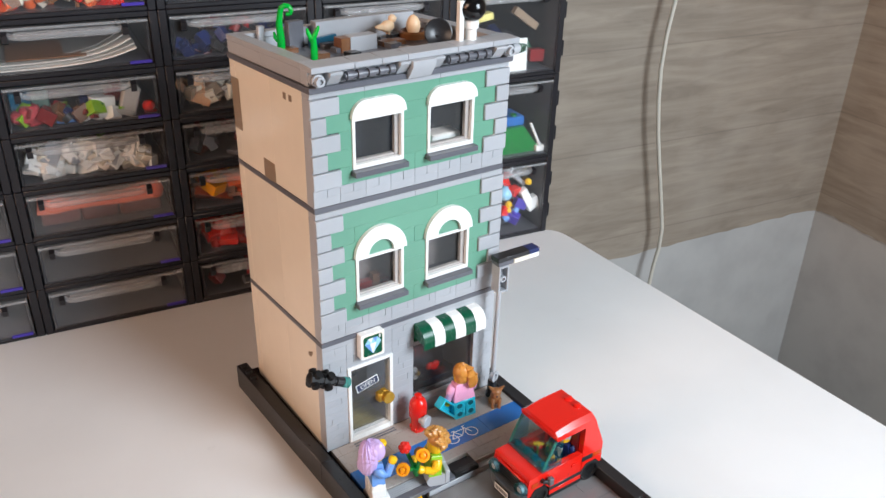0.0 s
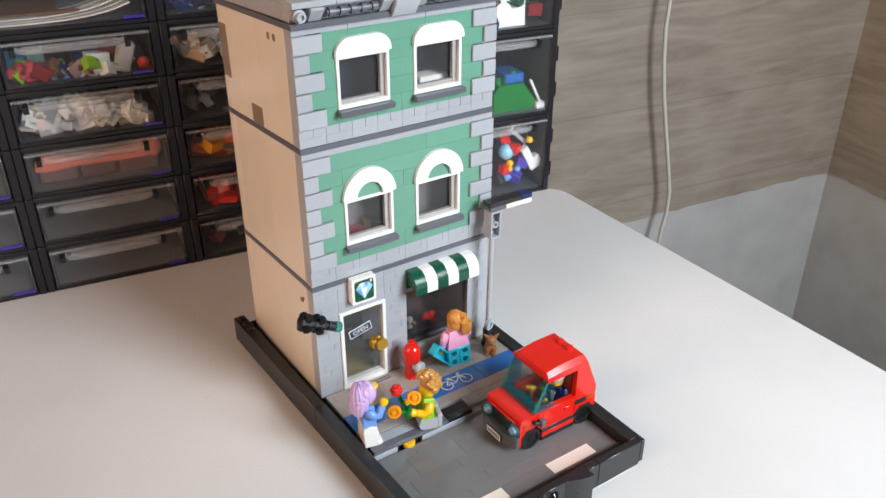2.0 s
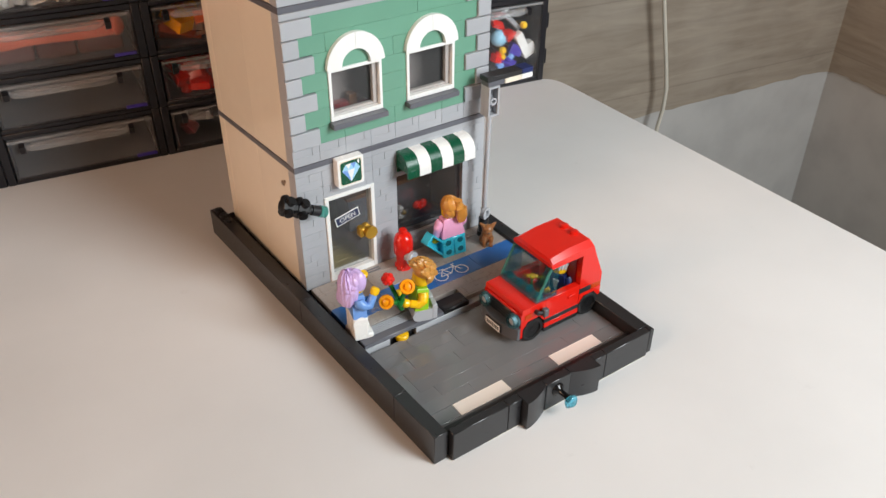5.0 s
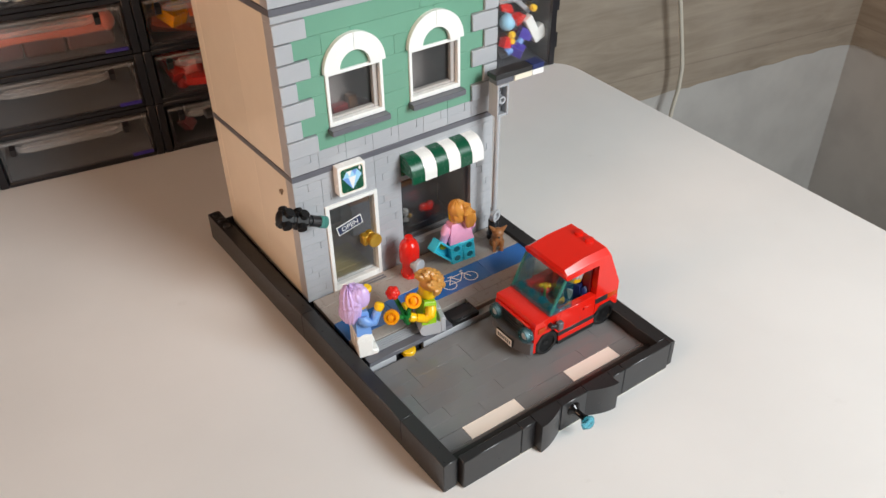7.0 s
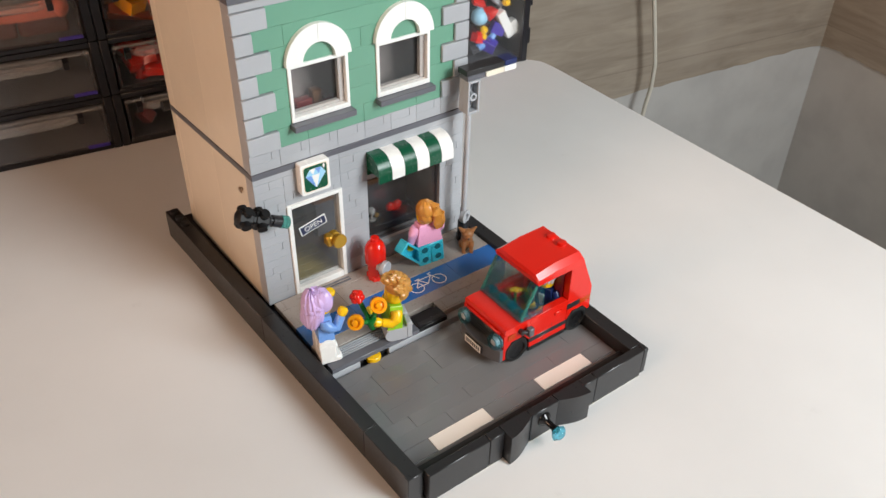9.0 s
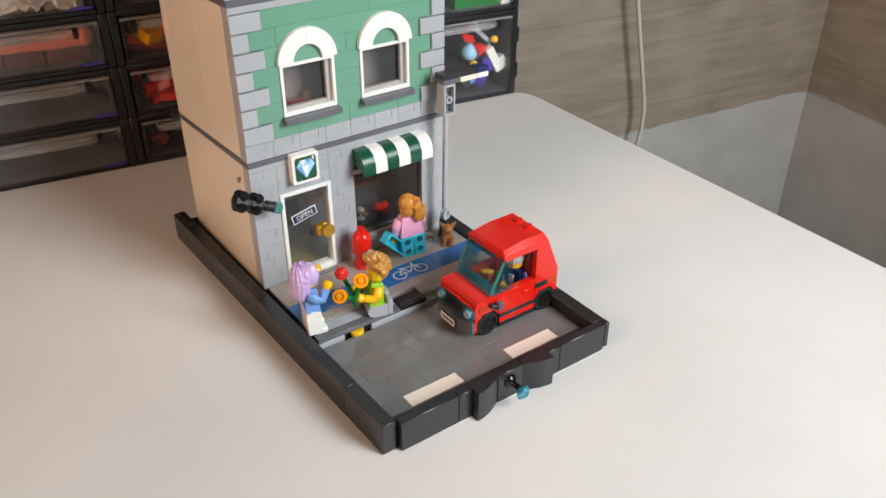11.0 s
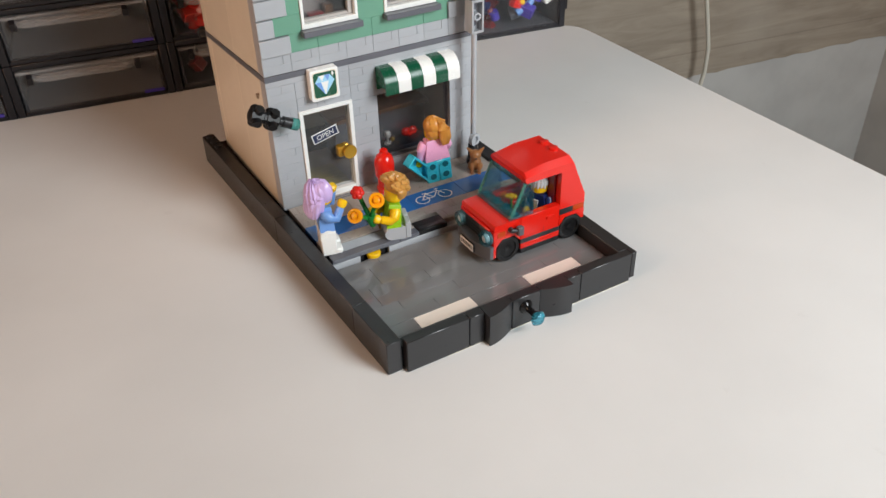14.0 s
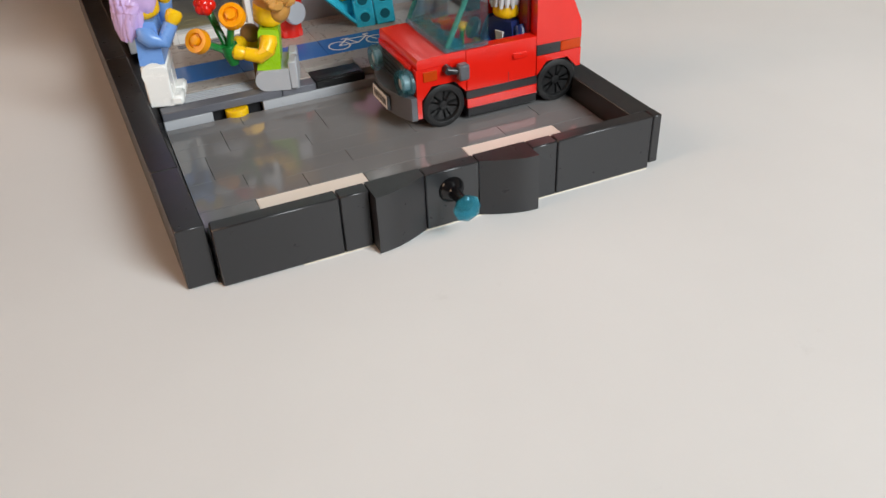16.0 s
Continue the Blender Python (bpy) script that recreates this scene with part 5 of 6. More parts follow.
# spotlight on the house corner
ax = Vector((25, -1.5, -12)).normalized()
s0 = Vector((-13.2, -8.0, 82.0))
spot = thing("wall_spotlight", "black studded toy spotlight on the house corner", "toy lamp")
s = Shape()
s.m = Matrix.Translation(s0) @ ax.to_track_quat("Z", "Y").to_matrix().to_4x4()
s.lathe([(3.2, 0), (3.9, 0.4), (3.9, 7.0), (3.3, 7.6), (3.3, 8.8), (3.9, 9.2), (3.9, 15.6), (3.2, 16.4)], "lamp_black", 8)
sb = part("body", s, spot)
for zz in (3.8, 12.4):
    for k in range(4):
        a = k * math.pi / 2 + 0.5
        d = Vector((math.cos(a), math.sin(a), 0))
        s = Shape()
        s.m = Matrix.Translation(s0) @ ax.to_track_quat("Z", "Y").to_matrix().to_4x4()
        s.rod(tuple(d * 3.2 + Vector((0, 0, zz))), tuple(d * 6.0 + Vector((0, 0, zz))), 2.45, "lamp_black", 14)
        part("stud", s, sb)
s = Shape()
s.m = Matrix.Translation(s0) @ ax.to_track_quat("Z", "Y").to_matrix().to_4x4()
s.lathe([(2.2, 16.4), (2.2, 18.4), (3.0, 18.6), (3.0, 23.5)], "black", 16)
part("barrel", s, spot)
s = Shape()
s.m = Matrix.Translation(s0) @ ax.to_track_quat("Z", "Y").to_matrix().to_4x4()
s.lathe([(3.3, 23.6), (3.3, 27.4), (2.9, 27.8)], "aqua_dark", 18)
part("lens", s, spot, "clear teal lens")
part("clip", Shape().rod((2.0, 0.5, 74.5), (0.0, -7.5, 75.6), 1.6, "black", 10), spot)

# ---- toy car ----
CARY0, CARY1 = -104.0, -72.0
CMID = (CARY0 + CARY1) / 2
car = thing("toy_car", "red toy brick car with clear aqua windscreen parked on the road", "toy car", TRAY)
ZR = ROAD
plastic("tyre_black", "161617", 0.45, 0.15)
plastic("bumper_grey", "5C5E63", 0.3)
clear("orange_clear", "E8521A", 0.06, 0.85, 0.3)


def wheel(x, y, face):
    w = thing("wheel", "", "", mm(x, y, ZR + 7.4, 90 if face < 0 else -90, 0, 0))
    w.parent = car
    s = Shape().lathe([(4.8, -3.2), (6.4, -3.4), (7.4, -2.8), (7.4, 2.2), (7.1, 3.0), (5.6, 3.5), (5.2, 3.4), (5.0, 2.4)], "tyre_black", 32)
    part("tyre", s, w, "black rubber tyre")
    s = Shape().lathe([(5.0, -2.4), (5.0, 1.2), (1.4, 1.2), (1.4, 2.6), (0.7, 2.7)], "tyre_black", 24)
    for k in range(5):
        for off in (-0.22, 0.22):
            s.m = Matrix.Rotation(k * math.pi * 0.4 + off, 4, "Z")
            s.box(1.0, -0.42, 1.1, 5.1, 0.42, 2.4, "tyre_black", 0.15)
    s.m = Matrix()
    part("rim", s, w, "black spoked rim")


for x in (81.4, 122.0):
    wheel(x, CARY0 + 3.0, -1)
    wheel(x, CARY1 - 3.0, 1)

SIDES = ((CARY0, CARY0 + 4.0), (CARY1 - 4.0, CARY1))
fender = [(72.5, 15.0), (74.0, 15.0), (74.0, 20.8), (77.6, 25.1), (85.4, 25.1), (89.3, 20.8), (89.3, 31.1), (72.5, 31.1)]
quarter = [(114.6, 20.8), (118.2, 25.1), (126.0, 25.1), (129.4, 21.2), (131.0, 21.2), (131.0, 27.3), (114.6, 27.3)]
upper = [(114.45, 31.05), (131.0, 30.8), (130.8, 36.2), (123.0, 54.6), (114.45, 54.6)]
for y0, y1 in SIDES:
    out = y0 < CMID
    o = -1 if out else 1
    f = y0 if out else y1
    part("front_fender", Shape().prism(fender, 1, y0, y1, "red"), car)
    part("rear_fender", Shape().prism(quarter, 1, y0, y1, "red"), car)
    part("rear_quarter", Shape().prism(upper, 1, y0 + 0.03, y1 - 0.03, "red"), car)
    part("sill", Shape().box(89.6, y0, 14.8, 114.8, y1, 17.95, "red", 0.15), car)
    part("side_strip", Shape().box(89.4, y0 + 0.05, 18.0, 114.8, y1 - 0.05, 20.75, "black", 0.12), car, "black side strip")
    d = part("door", Shape().box(89.5, y0, 20.8, 114.35, y1, 34.25, "red", 0.16), car, "red car door")
    part("handle", Shape().box(105.6, min(f, f + o * 0.9), 28.3, 110.6, max(f, f + o * 0.9), 30.2, "red", 0.3), d)
    part("seam", Shape().box(104.2, min(f, f + o * 0.04), 20.9, 104.42, max(f, f + o * 0.04), 24.4, "dark_red", 0.02), d)
    part("vent", Shape().box(114.6, y0 + 0.06, 27.35, 123.3, y1 - 0.06, 31.0, "black", 0.12), car, "black side vent")
    part("tail_light", Shape().box(123.4, y0 + 0.02, 27.4, 131.0, y1 - 0.02, 30.7, "orange_clear", 0.2), car, "clear orange tail light")
    part("indicator", Shape().box(74.8, min(f, f + o * 0.5), 27.0, 79.4, max(f, f + o * 0.5), 30.2, "orange_clear", 0.4), car, "clear orange indicator")
    m_ = part("mirror", Shape().box(85.3, min(f + o * 1.2, f + o * 4.2), 26.4, 88.8, max(f + o * 1.2, f + o * 4.2), 31.6, "bumper_grey", 0.5), car, "grey wing mirror")
    part("mirror_arm", Shape().rod((82.2, f + o * 1.6, 30.0), (85.4, f + o * 2.2, 29.2), 1.1, "black", 10).rod((82.6, f - o * 0.4, 30.0), (82.6, f + o * 2.4, 30.0), 1.4, "black", 10), m_)
part("chassis", Shape().box(74.5, CARY0 + 4.1, 13.4, 130, CARY1 - 4.1, 24.0, "black", 0.4), car, "black underside")
part("floor_pan", Shape().box(89.9, CARY0 + 0.3, 11.7, 115, CARY1 - 0.3, 14.75, "lamp_black", 0.25), car, "black underside")
part("seat_block", Shape().box(98, CARY0 + 4.1, 24.05, 114.3, CARY1 - 4.1, 25.4, "dark_red", 0.2), car)
# bonnet with its stepped lip, grille, bumper, lights
part("bonnet", Shape().prism([(73.0, 31.2), (73.0, 33.6), (73.5, 34.3), (77.2, 34.3), (77.5, 34.45), (89.3, 34.45), (89.3, 31.2)], 1, CARY0, CARY1, "red"), car, "red bonnet")
part("bonnet_edge", Shape().box(71.6, CARY0 + 3.2, 29.9, 73.2, CARY1 - 3.2, 31.6, "red", 0.3), car)
s = Shape().box(71.0, CARY0 + 7.0, 22.4, 74.4, CARY1 - 7.0, 30.6, "lamp_black", 0.8)
part("grille", s, car, "black grille")
for k in range(4):
    part("grille_bar", Shape().box(70.6, CARY0 + 8.0, 23.7 + 1.7 * k, 71.2, CARY1 - 8.0, 24.6 + 1.7 * k, "lamp_black", 0.2), car)
part("nose_panel", Shape().box(72.6, CARY0 + 4.1, 15.2, 77, CARY1 - 4.1, 31.0, "black", 0.3), car)
bump = []
n = 14
for i in range(n + 1):
    t = i / n
    y = CARY0 + 0.1 + (CARY1 - CARY0 - 0.2) * t
    bump.append((70.6 - 4.0 * math.sin(math.pi * t) ** 0.75, y))
part("bumper", Shape().prism(bump + [(72.45, CARY1 - 0.1), (72.45, CARY0 + 0.1)], 2, 14.7, 22.3, "bumper_grey"), car, "dark grey curved bumper")
pl = thing("number_plate", "", "", mm(66.4, CMID, 18.2))
pl.parent = car
part("plate_board", Shape().box(-0.45, -6.5, -2.5, 0.5, 6.5, 2.5, "black", 0.1).box(-0.55, -6.2, -2.2, -0.4, 6.2, 2.2, "white", 0.05), pl, "white number plate with black edge")
s = Shape()
for k in range(7):
    s.box(-0.66, -5.3 + 1.55 * k, -1.2, -0.54, -4.3 + 1.55 * k, 1.2, "black", 0.05)
part("plate_bars", s, pl, "dark printed bars")
for y in (CARY0 + 4.0, CARY1 - 4.0):
    h = thing("headlight", "", "", mm(72.4, y, 26.3, 0, -90, 0))
    h.parent = car
    part("bezel", Shape().lathe([(3.7, -0.4), (3.7, 0.9), (3.2, 1.0)], "bumper_grey", 20), h, "grey bezel")
    part("reflector", Shape().lathe([(2.3, 0.9), (2.3, 3.0), (1.7, 3.5), (0.6, 3.6)], "grey", 16), h, "light round reflector")
    part("lens", Shape().lathe([(4.3, 0.5), (4.3, 3.4), (3.9, 4.2), (2.9, 4.3), (2.7, 3.4)], "screen_clear", 22), h, "clear aqua headlight lens")
# cabin
low = [(92.2, 53.6), (91.2, 56.2), (92.0, 56.9), (104.0, 57.7), (121.6, 57.8), (122.6, 56.0), (123.4, 53.6)]
full = [(92.2, 53.6), (91.2, 57.0), (92.2, 58.9), (104.0, 60.9), (120.6, 61.0), (122.4, 57.0), (123.4, 53.6)]
v, f = [], []
for prof, y in ((low, CARY0), (full, CARY0 + 2.8), (full, CARY1 - 2.8), (low, CARY1)):
    v += [(x, y, z) for x, z in prof]
k = len(low)
for j in range(3):
    for i in range(k):
        f.append((j * k + i, j * k + (i + 1) % k, (j + 1) * k + (i + 1) % k, (j + 1) * k + i))
f += [tuple(range(k)), tuple(range(3 * k, 4 * k))]
part("roof", Shape().add(v, f, "red"), car, "red roof with chamfered edges")
for y in (-92, -84):
    s = Shape()
    s.m = Matrix.Translation((117.4, y, 60.7))
    s.lathe([(2.4, 0), (2.4, 1.7), (2.2, 1.85)], "red", 16)
    part("roof_stud", s, car)
part("tailgate", Shape().prism([(119.6, 53.5), (123.2, 53.5), (130.7, 36.2), (130.9, 21.3), (126.9, 21.3), (126.9, 36.2)], 1, CARY0 + 4.1, CARY1 - 4.1, "red"), car)
part("bulkhead", Shape().box(113.2, CARY0 + 4.1, 25.5, 114.4, CARY1 - 4.1, 53.5, "dark_red", 0.2), car)
# windscreen: sloping front, two side wings, a clear foot with studs
ws = Shape()
g0, g1 = CARY0 + 0.35, CARY1 - 0.35
wv = []
for xf, z in ((83.2, 36.0), (91.6, 53.5)):
    wv += [(97.4, g0, z), (xf, g0, z), (xf, g1, z), (97.4, g1, z), (97.4, g1 - 1.0, z), (xf + 1.2, g1 - 1.0, z), (xf + 1.2, g0 + 1.0, z), (97.4, g0 + 1.0, z)]
wf = [(i, (i + 1) % 8, 8 + (i + 1) % 8, 8 + i) for i in range(8)]
for o in (0, 8):
    wf += [(o, o + 1, o + 6, o + 7), (o + 1, o + 2, o + 5, o + 6), (o + 2, o + 3, o + 4, o + 5)]
ws.add(wv, wf, "car_glass")
part("windscreen", ws, car, "clear aqua windscreen")
part("windscreen_foot", Shape().box(82.4, CARY0 + 0.2, 34.5, 85.0, CARY1 - 0.2, 36.0, "screen_clear", 0.25).box(85.0, CARY0 + 0.2, 34.5, 97.4, CARY0 + 1.6, 36.0, "screen_clear", 0.25).box(85.0, CARY1 - 1.6, 34.5, 97.4, CARY1 - 0.2, 36.0, "screen_clear", 0.25), car, "clear aqua foot of the windscreen")
for y in (g0 + 0.5, g1 - 0.5):
    part("screen_edge", Shape().rod((83.5, y, 36.0), (91.9, y, 53.4), 0.85, "aqua_dark", 8), car, "clear aqua corner bar")
part("dashboard", Shape().box(85.2, CARY0 + 2.0, 31.0, 90.4, CARY1 - 2.0, 34.9, "aqua_dark", 0.3), car, "clear aqua dashboard plate")
for y in (-100, -92, -84, -76):
    s = Shape()
    s.m = Matrix.Translation((87.6, y, 34.9))
    s.lathe([(2.4, 0), (2.4, 1.5), (2.2, 1.7), (1.5, 1.7), (1.4, 1.2)], "aqua_clear", 16)
    part("dash_stud", s, car, "clear aqua stud")
part("front_seat", Shape().box(107.5, -80.5, 25.5, 112.6, CARY1 - 4.3, 42.0, "red", 1.2).box(99, -80.5, 25.5, 107.4, CARY1 - 4.3, 29.0, "red", 0.8), car)
s = Shape()
s.m = Matrix.Translation((97.8, -93, 36.4)) @ Matrix.Rotation(radians(-60), 4, "Y")
s.lathe([(3.4, 0), (3.6, 0.5), (3.4, 1.0), (2.8, 1.0)], "black", 16)
part("steering_wheel", s, car)
drv = Shape()
drv.m = Matrix.Translation((0, 0, -9.4))
mini(drv, "navy", "navy", "navy", ((0, -10), (0, -10)), legs_down=False, bends=((-1, (3.0, -7.6, 18.5), (6.6, -5.0, 17.0)), (1, (3.0, 7.6, 18.5), (6.6, 5.0, 17.0))))
drv.ball((-0.5, 0, 35.6), (5.9, 5.9, 4.3), "hair_white", 28, 12, strands(4, 0.04, 7)).ball((-2.8, 0, 32.6), (3.8, 5.7, 5.6), "hair_white", 28, 10, strands(2, 0.04, 7))
for k in range(7):
    a = radians(-66 + 22 * k)
    drv.tube([(2.4 * math.cos(a), 2.8 * math.sin(a), 38.0), (5.0 * math.cos(a), 5.2 * math.sin(a), 36.4), (5.9 * math.cos(a), 5.9 * math.sin(a), 32.6 + 0.5 * (k % 2))], [1.6, 1.6, 0.5], "hair_white", 8)
drv.m = Matrix()
drv.box(-3.4, -7.6, 3.0, 9.0, 7.6, 5.4, "navy", 0.8)
drv.prism([(-2.0, 14.0), (2.0, 14.0), (0.6, 6.2), (-0.6, 6.2)], 0, 3.5, 4.3, "white")
solid("toy_figure", drv, "toy driver figure with white hair and navy suit in the car", "toy figure", TRAY @ mm(110.6, -90.5, 21.2, 0, 0, 200) @ Matrix.Scale(0.86, 4))
solid("toy_flower", Shape().ball((0, 0, 0), (2.0, 2.0, 1.6), "yellow", 12, 7).ball((-1.8, 1.0, 0.2), 1.2, "yellow", 10, 6).ball((1.4, -1.6, 0.2), 1.2, "yellow", 10, 6).rod((0, 0, -1.2), (0, 0, -8.0), 0.8, "leaf_green", 8), "small yellow flower piece beside the driver", "toy flower", TRAY @ mm(98.7, -81.5, 33.4))

# ---- things on the roof ----
RF = Z4 - 0.5
RT = RZ + 3.2
part("roof_wall", Shape().box(50, 88, RF, 99.4, 95.9, RT + 3.4, "grey", 0.3), house, "light grey parapet block")
part("roof_wall", Shape().box(99.5, 88, RF, 119.8, 95.9, RT + 3.2, "grey", 0.3), house, "light grey parapet block")
part("roof_slab", Shape().box(33, 90, RF, 43, 95.8, RT + 5.0, "dark_grey", 0.4), house, "dark grey slab")
part("roof_post", Shape().box(15, 92, RF, 19, 95.8, RT + 4.0, "grey", 0.4), house, "grey post")
part("roof_step", Shape().box(58, 60, RF, 76, 70, RT - 2.2, "grey", 0.3), house)
part("roof_step_side", Shape().box(52.0, 60.2, RF, 57.9, 69.8, RT - 2.6, "brown", 0.3), house, "brown brick")
rng = random.Random(8)
for i in range(13):
    for j in range(9):
        x, y = 9 + 8 * i, 13 + 8 * j
        if 50 < x < 80 and 50 < y < 76:
            continue
        up = rng.choice((3.0, 3.2, 3.5, 6.4))
        part("roof_tile", Shape().box(x + 0.12, y + 0.12, RF, x + 7.88, y + 7.88, RF + up, rng.choice(("walk_grey", "dark_grey", "black", "dark_grey", "brown")), 0.3), house)
part("roof_pool", Shape().box(-9, -1.6, 0, 9, 1.6, 6, "dark_teal", 0.3), house, "dark teal tile", mm(52, 84.0, RF + 3.7, 0, -6, 0))
part("roof_perch", Shape().box(86, 70, RF, 99, 80, RF + 4.2, "dark_tan", 0.3), house, "brown block")


def curl(h, r):
    pts = [(0, 0, 0), (0.3, 0, h * 0.35), (-0.3, 0, h * 0.65), (0.6, 0, h * 0.85)]
    rs = [2.6, 2.3, 2.0, 1.8]
    for k in range(9):
        a = math.pi - k * 0.62
        q = r * (1 - k * 0.07)
        pts.append((0.8 + r + q * math.cos(a), 0, h * 0.9 + q * math.sin(a)))
        rs.append(1.7 - 0.07 * k)
    return pts, rs


p, q = curl(29, 3.8)
s = Shape().tube(p, q, "bright_green", 10).tube([(-0.5, 0, 8), (-3.0, 0, 11), (-3.6, 0, 14)], [1.4, 1.2, 0.6], "bright_green", 8)
solid("toy_plant", s, "bright green curled toy plant stem on the roof", "toy plant", mm(24, 82, RF - 2.4, 0, 0, -35), "green plants on the roof")
s = Shape().tube([(0, 0, 0), (0.4, 0, 8), (0, 0, 14), (2.5, 0, 19), (3.4, 0, 21)], [2.2, 2.0, 1.8, 1.2, 0.6], "bright_green", 10).tube([(0, 0, 12), (-2.6, 0, 17), (-3.2, 0, 19.5)], [1.6, 1.2, 0.6], "bright_green", 8).ball((0, 0, 1.2), (4.4, 4.4, 1.2), "leaf_green", 14, 6)
solid("toy_plant", s, "bright green forked toy plant on the roof", "toy plant", mm(29, 50, RF, 0, 0, -35), "green plants on the roof")
s = Shape().ball((0, 0, 5.0), (5.6, 3.4, 3.6), "bone", 16, 10).ball((4.4, 0, 9.0), (2.8, 2.5, 2.6), "bone", 14, 9).rod((6.6, 0, 9.0), (9.0, 0, 8.6), 0.9, "bone", 8, 0.2)
s.tube([(-4, 0, 5), (-8, 0, 5.5), (-10, 0, 6)], [2.2, 1.6, 0.6], "bone", 8).rod((0.8, 1, 0), (0.8, 1, 3), 0.7, "bone", 6).rod((0.8, -1, 0), (0.8, -1, 3), 0.7, "bone", 6)
solid("toy_bird", s, "pale tan toy bird perched on the roof wall", "toy bird", mm(92, 75, RF + 4.1, 0, 0, 15))
nest = thing("toy_nest", "brown round toy nest with a tan egg", "toy nest", mm(110.5, 74, RF + 0.6))
part("nest", Shape().lathe([(4, -3), (8.5, -2.6), (9.0, 3.5), (8.0, 4.5), (6.4, 3.6), (5.5, 2.0)], "brown", 20), nest)
part("egg", Shape().lathe([(1.0, 2.1), (3.6, 3.2), (4.7, 6.4), (4.1, 10.0), (2.5, 12.8), (0.8, 13.8)], "bone", 18), nest, "tan egg")
s = Shape()
s.m = Matrix.Translation((0, 0, 7.5)) @ Matrix.Rotation(radians(72), 4, "X")
s.lathe([(2, -2.5), (4.6, -1.6), (7.2, 0.4), (7.6, 1.4), (7.0, 1.6), (4.4, 0.2), (2.0, -0.6)], "black", 24)
s.m = Matrix()
s.rod((0, 2, -2.0), (0, 1.5, 6.5), 2.0, "black", 10)
solid("toy_dish", s, "round black toy dish standing on the roof", "toy dish", mm(109.4, 45, RF + 0.4, 0, 0, -25) @ Matrix.Scale(1.14, 4))
ch = thing("roof_chimney", "white and black brick-built roof ornament", "toy ornament", mm(104.0, 5.2, Z4 + 10.65))
part("cup", Shape().lathe([(3.9, 0), (3.9, 3), (3.2, 3.4), (3.2, 9), (4.2, 9.6), (4.4, 13.5), (3.4, 14)], "white", 18), ch, "white round column")
part("ball", Shape().ball((0, 0, 20.5), (8.0, 8.0, 7.4), "gloss_black", 24, 14), ch, "glossy black ball")
part("post", Shape().box(-9.2, -1.8, 0, -6.0, 1.8, 25, "white", 0.4), ch, "white post")
part("cornice_end", Shape().rod((128.5, -1.6, Z4 + 6.6), (132.4, -1.6, Z4 + 6.6), 3.2, "grey", 18).rod((132.4, -1.6, Z4 + 6.6), (133.6, -1.6, Z4 + 6.6), 2.4, "grey", 16), house, "round grey end stud")
# pieces on the side wall; some only stand for holes and shade
for y0 in (20.0, 27.0):
    # two small holes drawn as flat dark tan boxes, shade in their colour
    part("side_notch", Shape().box(-0.15, y0, Z4 - 9.4, 2, y0 + 3.4, Z4 - 5.8, "dark_tan", 0.1), house)
part("side_dark_brick", Shape().box(-0.25, 48, Z3 + 3.2, 7.5, 63, Z3 + 15, "dark_tan", 0.15), house, "brown brick in the side wall")
# shadow at the rear edge drawn as a dark tan box
part("side_dark_strip", Shape().box(-0.25, 92, Z3 + 24, 4, 103, Z3 + 56, "dark_tan", 0.15), house)

# ---- inside the shop ----
solid("shop_counter", Shape().box(52, 40, WALK, 116, 56, WALK + 24, "dark_grey", 0.4).box(50, 38, WALK + 24, 118, 58, WALK + 27, "brown", 0.4), "dark toy shop counter behind the window", "toy counter")
part("display_plinth", Shape().box(70, 17, WALK + 0.7, 108, 32, WALK + 10.5, "inner_dark", 0.4), house, "dark display plinth")
solid("red_heart", Shape().ball((-2.4, 0, 4.2), (3.2, 2.0, 3.0), "red", 14, 8).ball((2.4, 0, 4.2), (3.2, 2.0, 3.0), "red", 14, 8).rod((0, 0, 0), (0, 0, 3.4), 0.6, "red", 12, 4.4), "red heart-shaped toy ornament in the shop window", "toy ornament", mm(95.9, 24.2, WALK + 10.6))
solid("toy_ornament", Shape().lathe([(2.4, 0), (2.4, 0.8), (0.8, 1.4), (0.8, 4.0), (2.2, 5.0), (2.6, 7.0), (1.4, 8.4)], "white", 14).ball((4.0, 1.0, 1.6), 1.6, "gold", 10, 7), "small white and gold toy ornament in the shop window", "toy ornament", mm(80.0, 23.5, WALK + 10.6))
solid("toy_curtain", Shape().ball((0, 0, 0), (11, 3, 19), "dark_red", 24, 12), "dark red rounded toy panel at the back of the shop", "toy panel", mm(98, 48, WALK + 46.1))
part("shop_floor", Shape().box(8.1, 8.2, WALK - 0.1, 120.8, DEPTH - 8.2, WALK + 0.6, "dark_tan", 0.1), house)
solid("toy_bed", Shape().box(0, 0, 0, 20, 12, 5.2, "white", 0.5).box(0.5, 0.5, 5.2, 19.5, 11.5, 6.0, "plate_white", 0.3), "small white toy block behind the upper window", "toy furniture", mm(82, 9, Z3 + 20.4))
part("inner_shelf", Shape().box(70, 8.4, Z3 + 17.2, 119, 24, Z3 + 20.2, "dark_grey", 0.3), house)
solid("toy_leaf", Shape().ball((0, 0, 2.6), (5.0, 3.0, 2.6), "leaf_green", 12, 8).ball((4, 1, 4.0), (3.0, 2.0, 2.0), "bright_green", 10, 6), "small green toy plant behind the upper window", "toy plant", mm(76, 14, Z3 + 20.3))
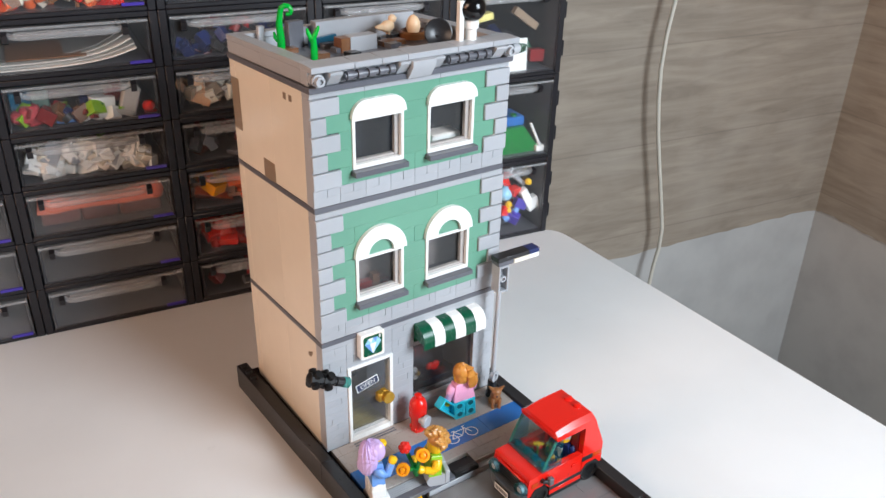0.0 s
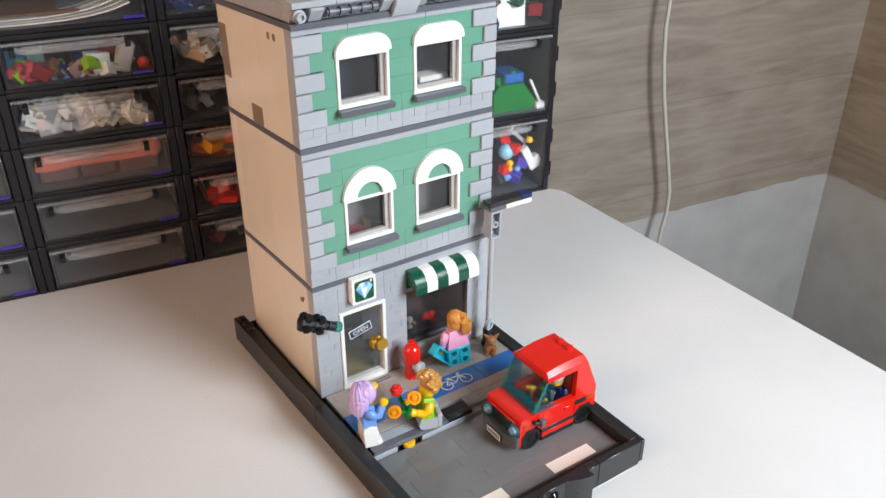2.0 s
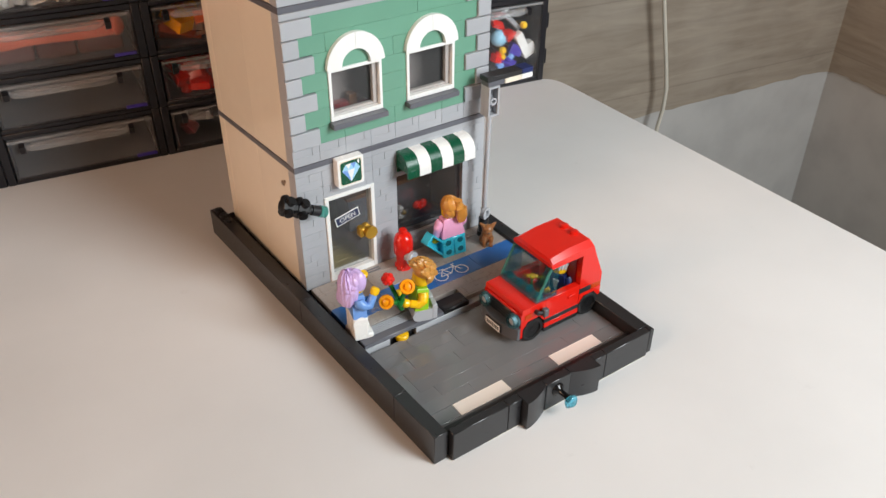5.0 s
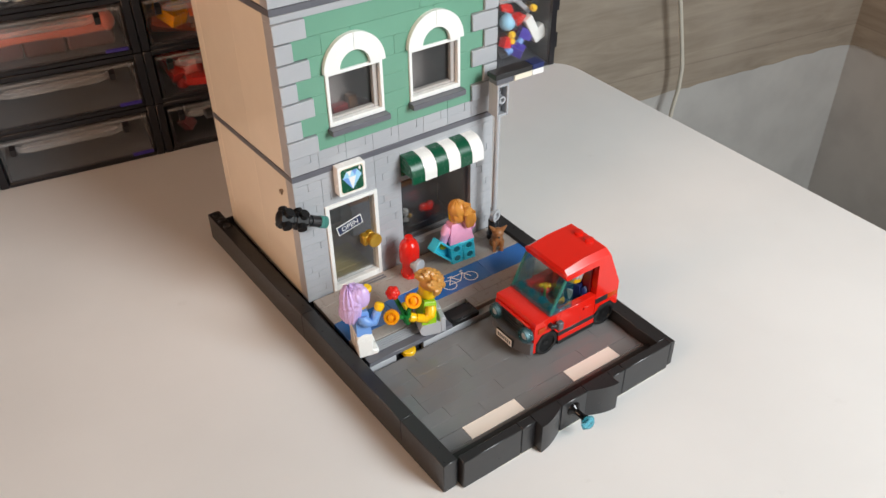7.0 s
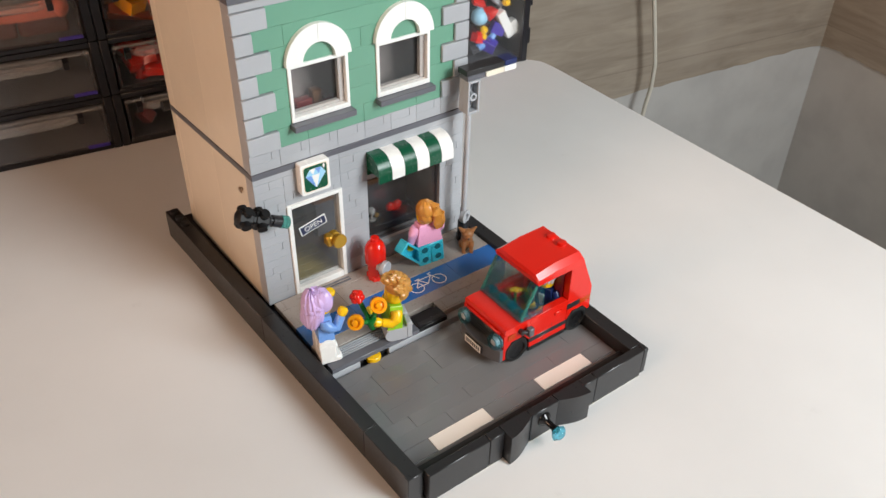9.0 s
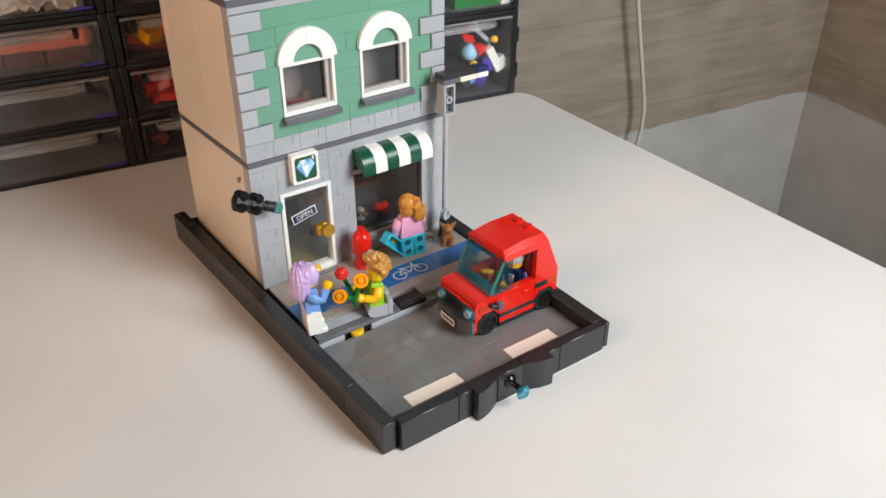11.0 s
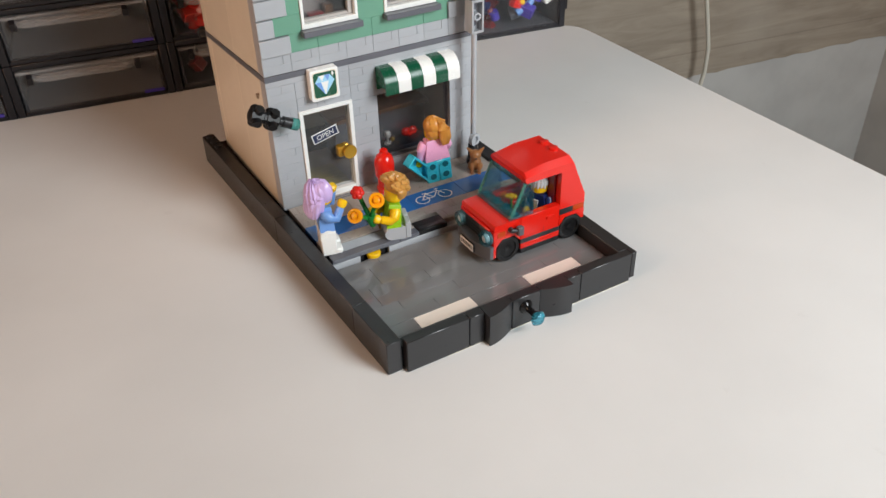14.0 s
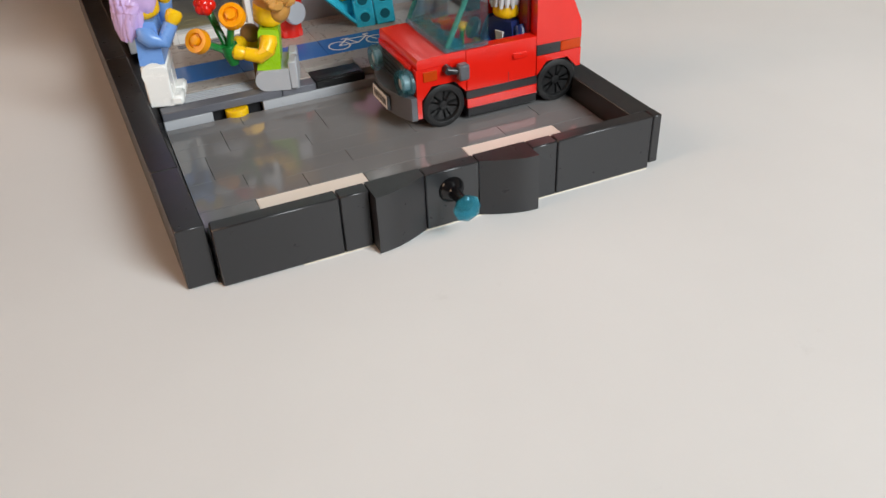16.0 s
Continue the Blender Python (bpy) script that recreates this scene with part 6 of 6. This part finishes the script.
# panels added behind the panes; their colours stand in for pane reflections
part("inner_wall", Shape().box(8.2, 22, Z2 + 3.3, 119.8, 24, Z3 - 1, "inner_grey", 0.2), house, "greyish brown inner wall")
part("inner_wall", Shape().box(8.2, 26, Z3 + 3.3, 119.8, 28, Z4 - 5, "inner_dark", 0.2), house, "dark blue inner wall")
solid("toy_clutter", Shape().box(0, 0, 0, 9, 5, 6, "dark_red", 0.4).box(10, 1, 0, 15, 6, 9, "brown", 0.4).box(16, 0, 0, 22, 5, 4, "dark_red", 0.4), "dark red and brown toy furniture behind a window", "toy furniture", mm(34, 14, Z2 + 20.4))
part("inner_shelf", Shape().box(10, 8.4, Z2 + 17.2, 118, 21.8, Z2 + 20.2, "dark_grey", 0.3), house)
for k in range(5):
    part("floor_board", Shape().box(17, 9 + 6 * k, WALK + 0.62, 47, 14.7 + 6 * k, WALK + 1.3, "olive", 0.15), house, "olive yellow floor board")
part("side_clip", Shape().box(-0.8, 14.4, 79.4, 0.3, 17.4, 81.8, "dark_tan", 0.3).box(-0.6, 13.0, 81.4, 0.3, 14.6, 83.2, "dark_tan", 0.3), house, "small brown clip on the side wall")
part("rear_pin", Shape().rod((-3.4, 107.0, Z2 + 1.6), (3.0, 107.0, Z2 + 1.6), 3.0, "black", 12), house, "black pin")
for y in (248.0, 240.0, 232.0):
    t_ = Shape()
    t_.m = Matrix.Translation((3.9, y, RIM + 0.35))
    t_.lathe([(2.4, 0), (2.4, 1.6), (2.2, 1.75)], "black", 14)
    part("rim_stud", t_, tray, "", SKEW)

# the house sits lower at its rear: its courses fall slightly from front to back
FALL = 0.054
done = set()
for ob in house.children_recursive:
    if ob.type != "MESH" or ob.location.y + max(v.co.y for v in ob.data.vertices) < 0.0086:
        continue
    shared = ob.data.users > 1
    start = 0.0 if shared else 0.008 - ob.location.y
    if ob.data.name not in done:
        for v in ob.data.vertices:
            v.co.z -= FALL * max(0.0, v.co.y - start)
        done.add(ob.data.name)
    if shared:
        ob.location.z -= FALL * max(0.0, ob.location.y - 0.008)
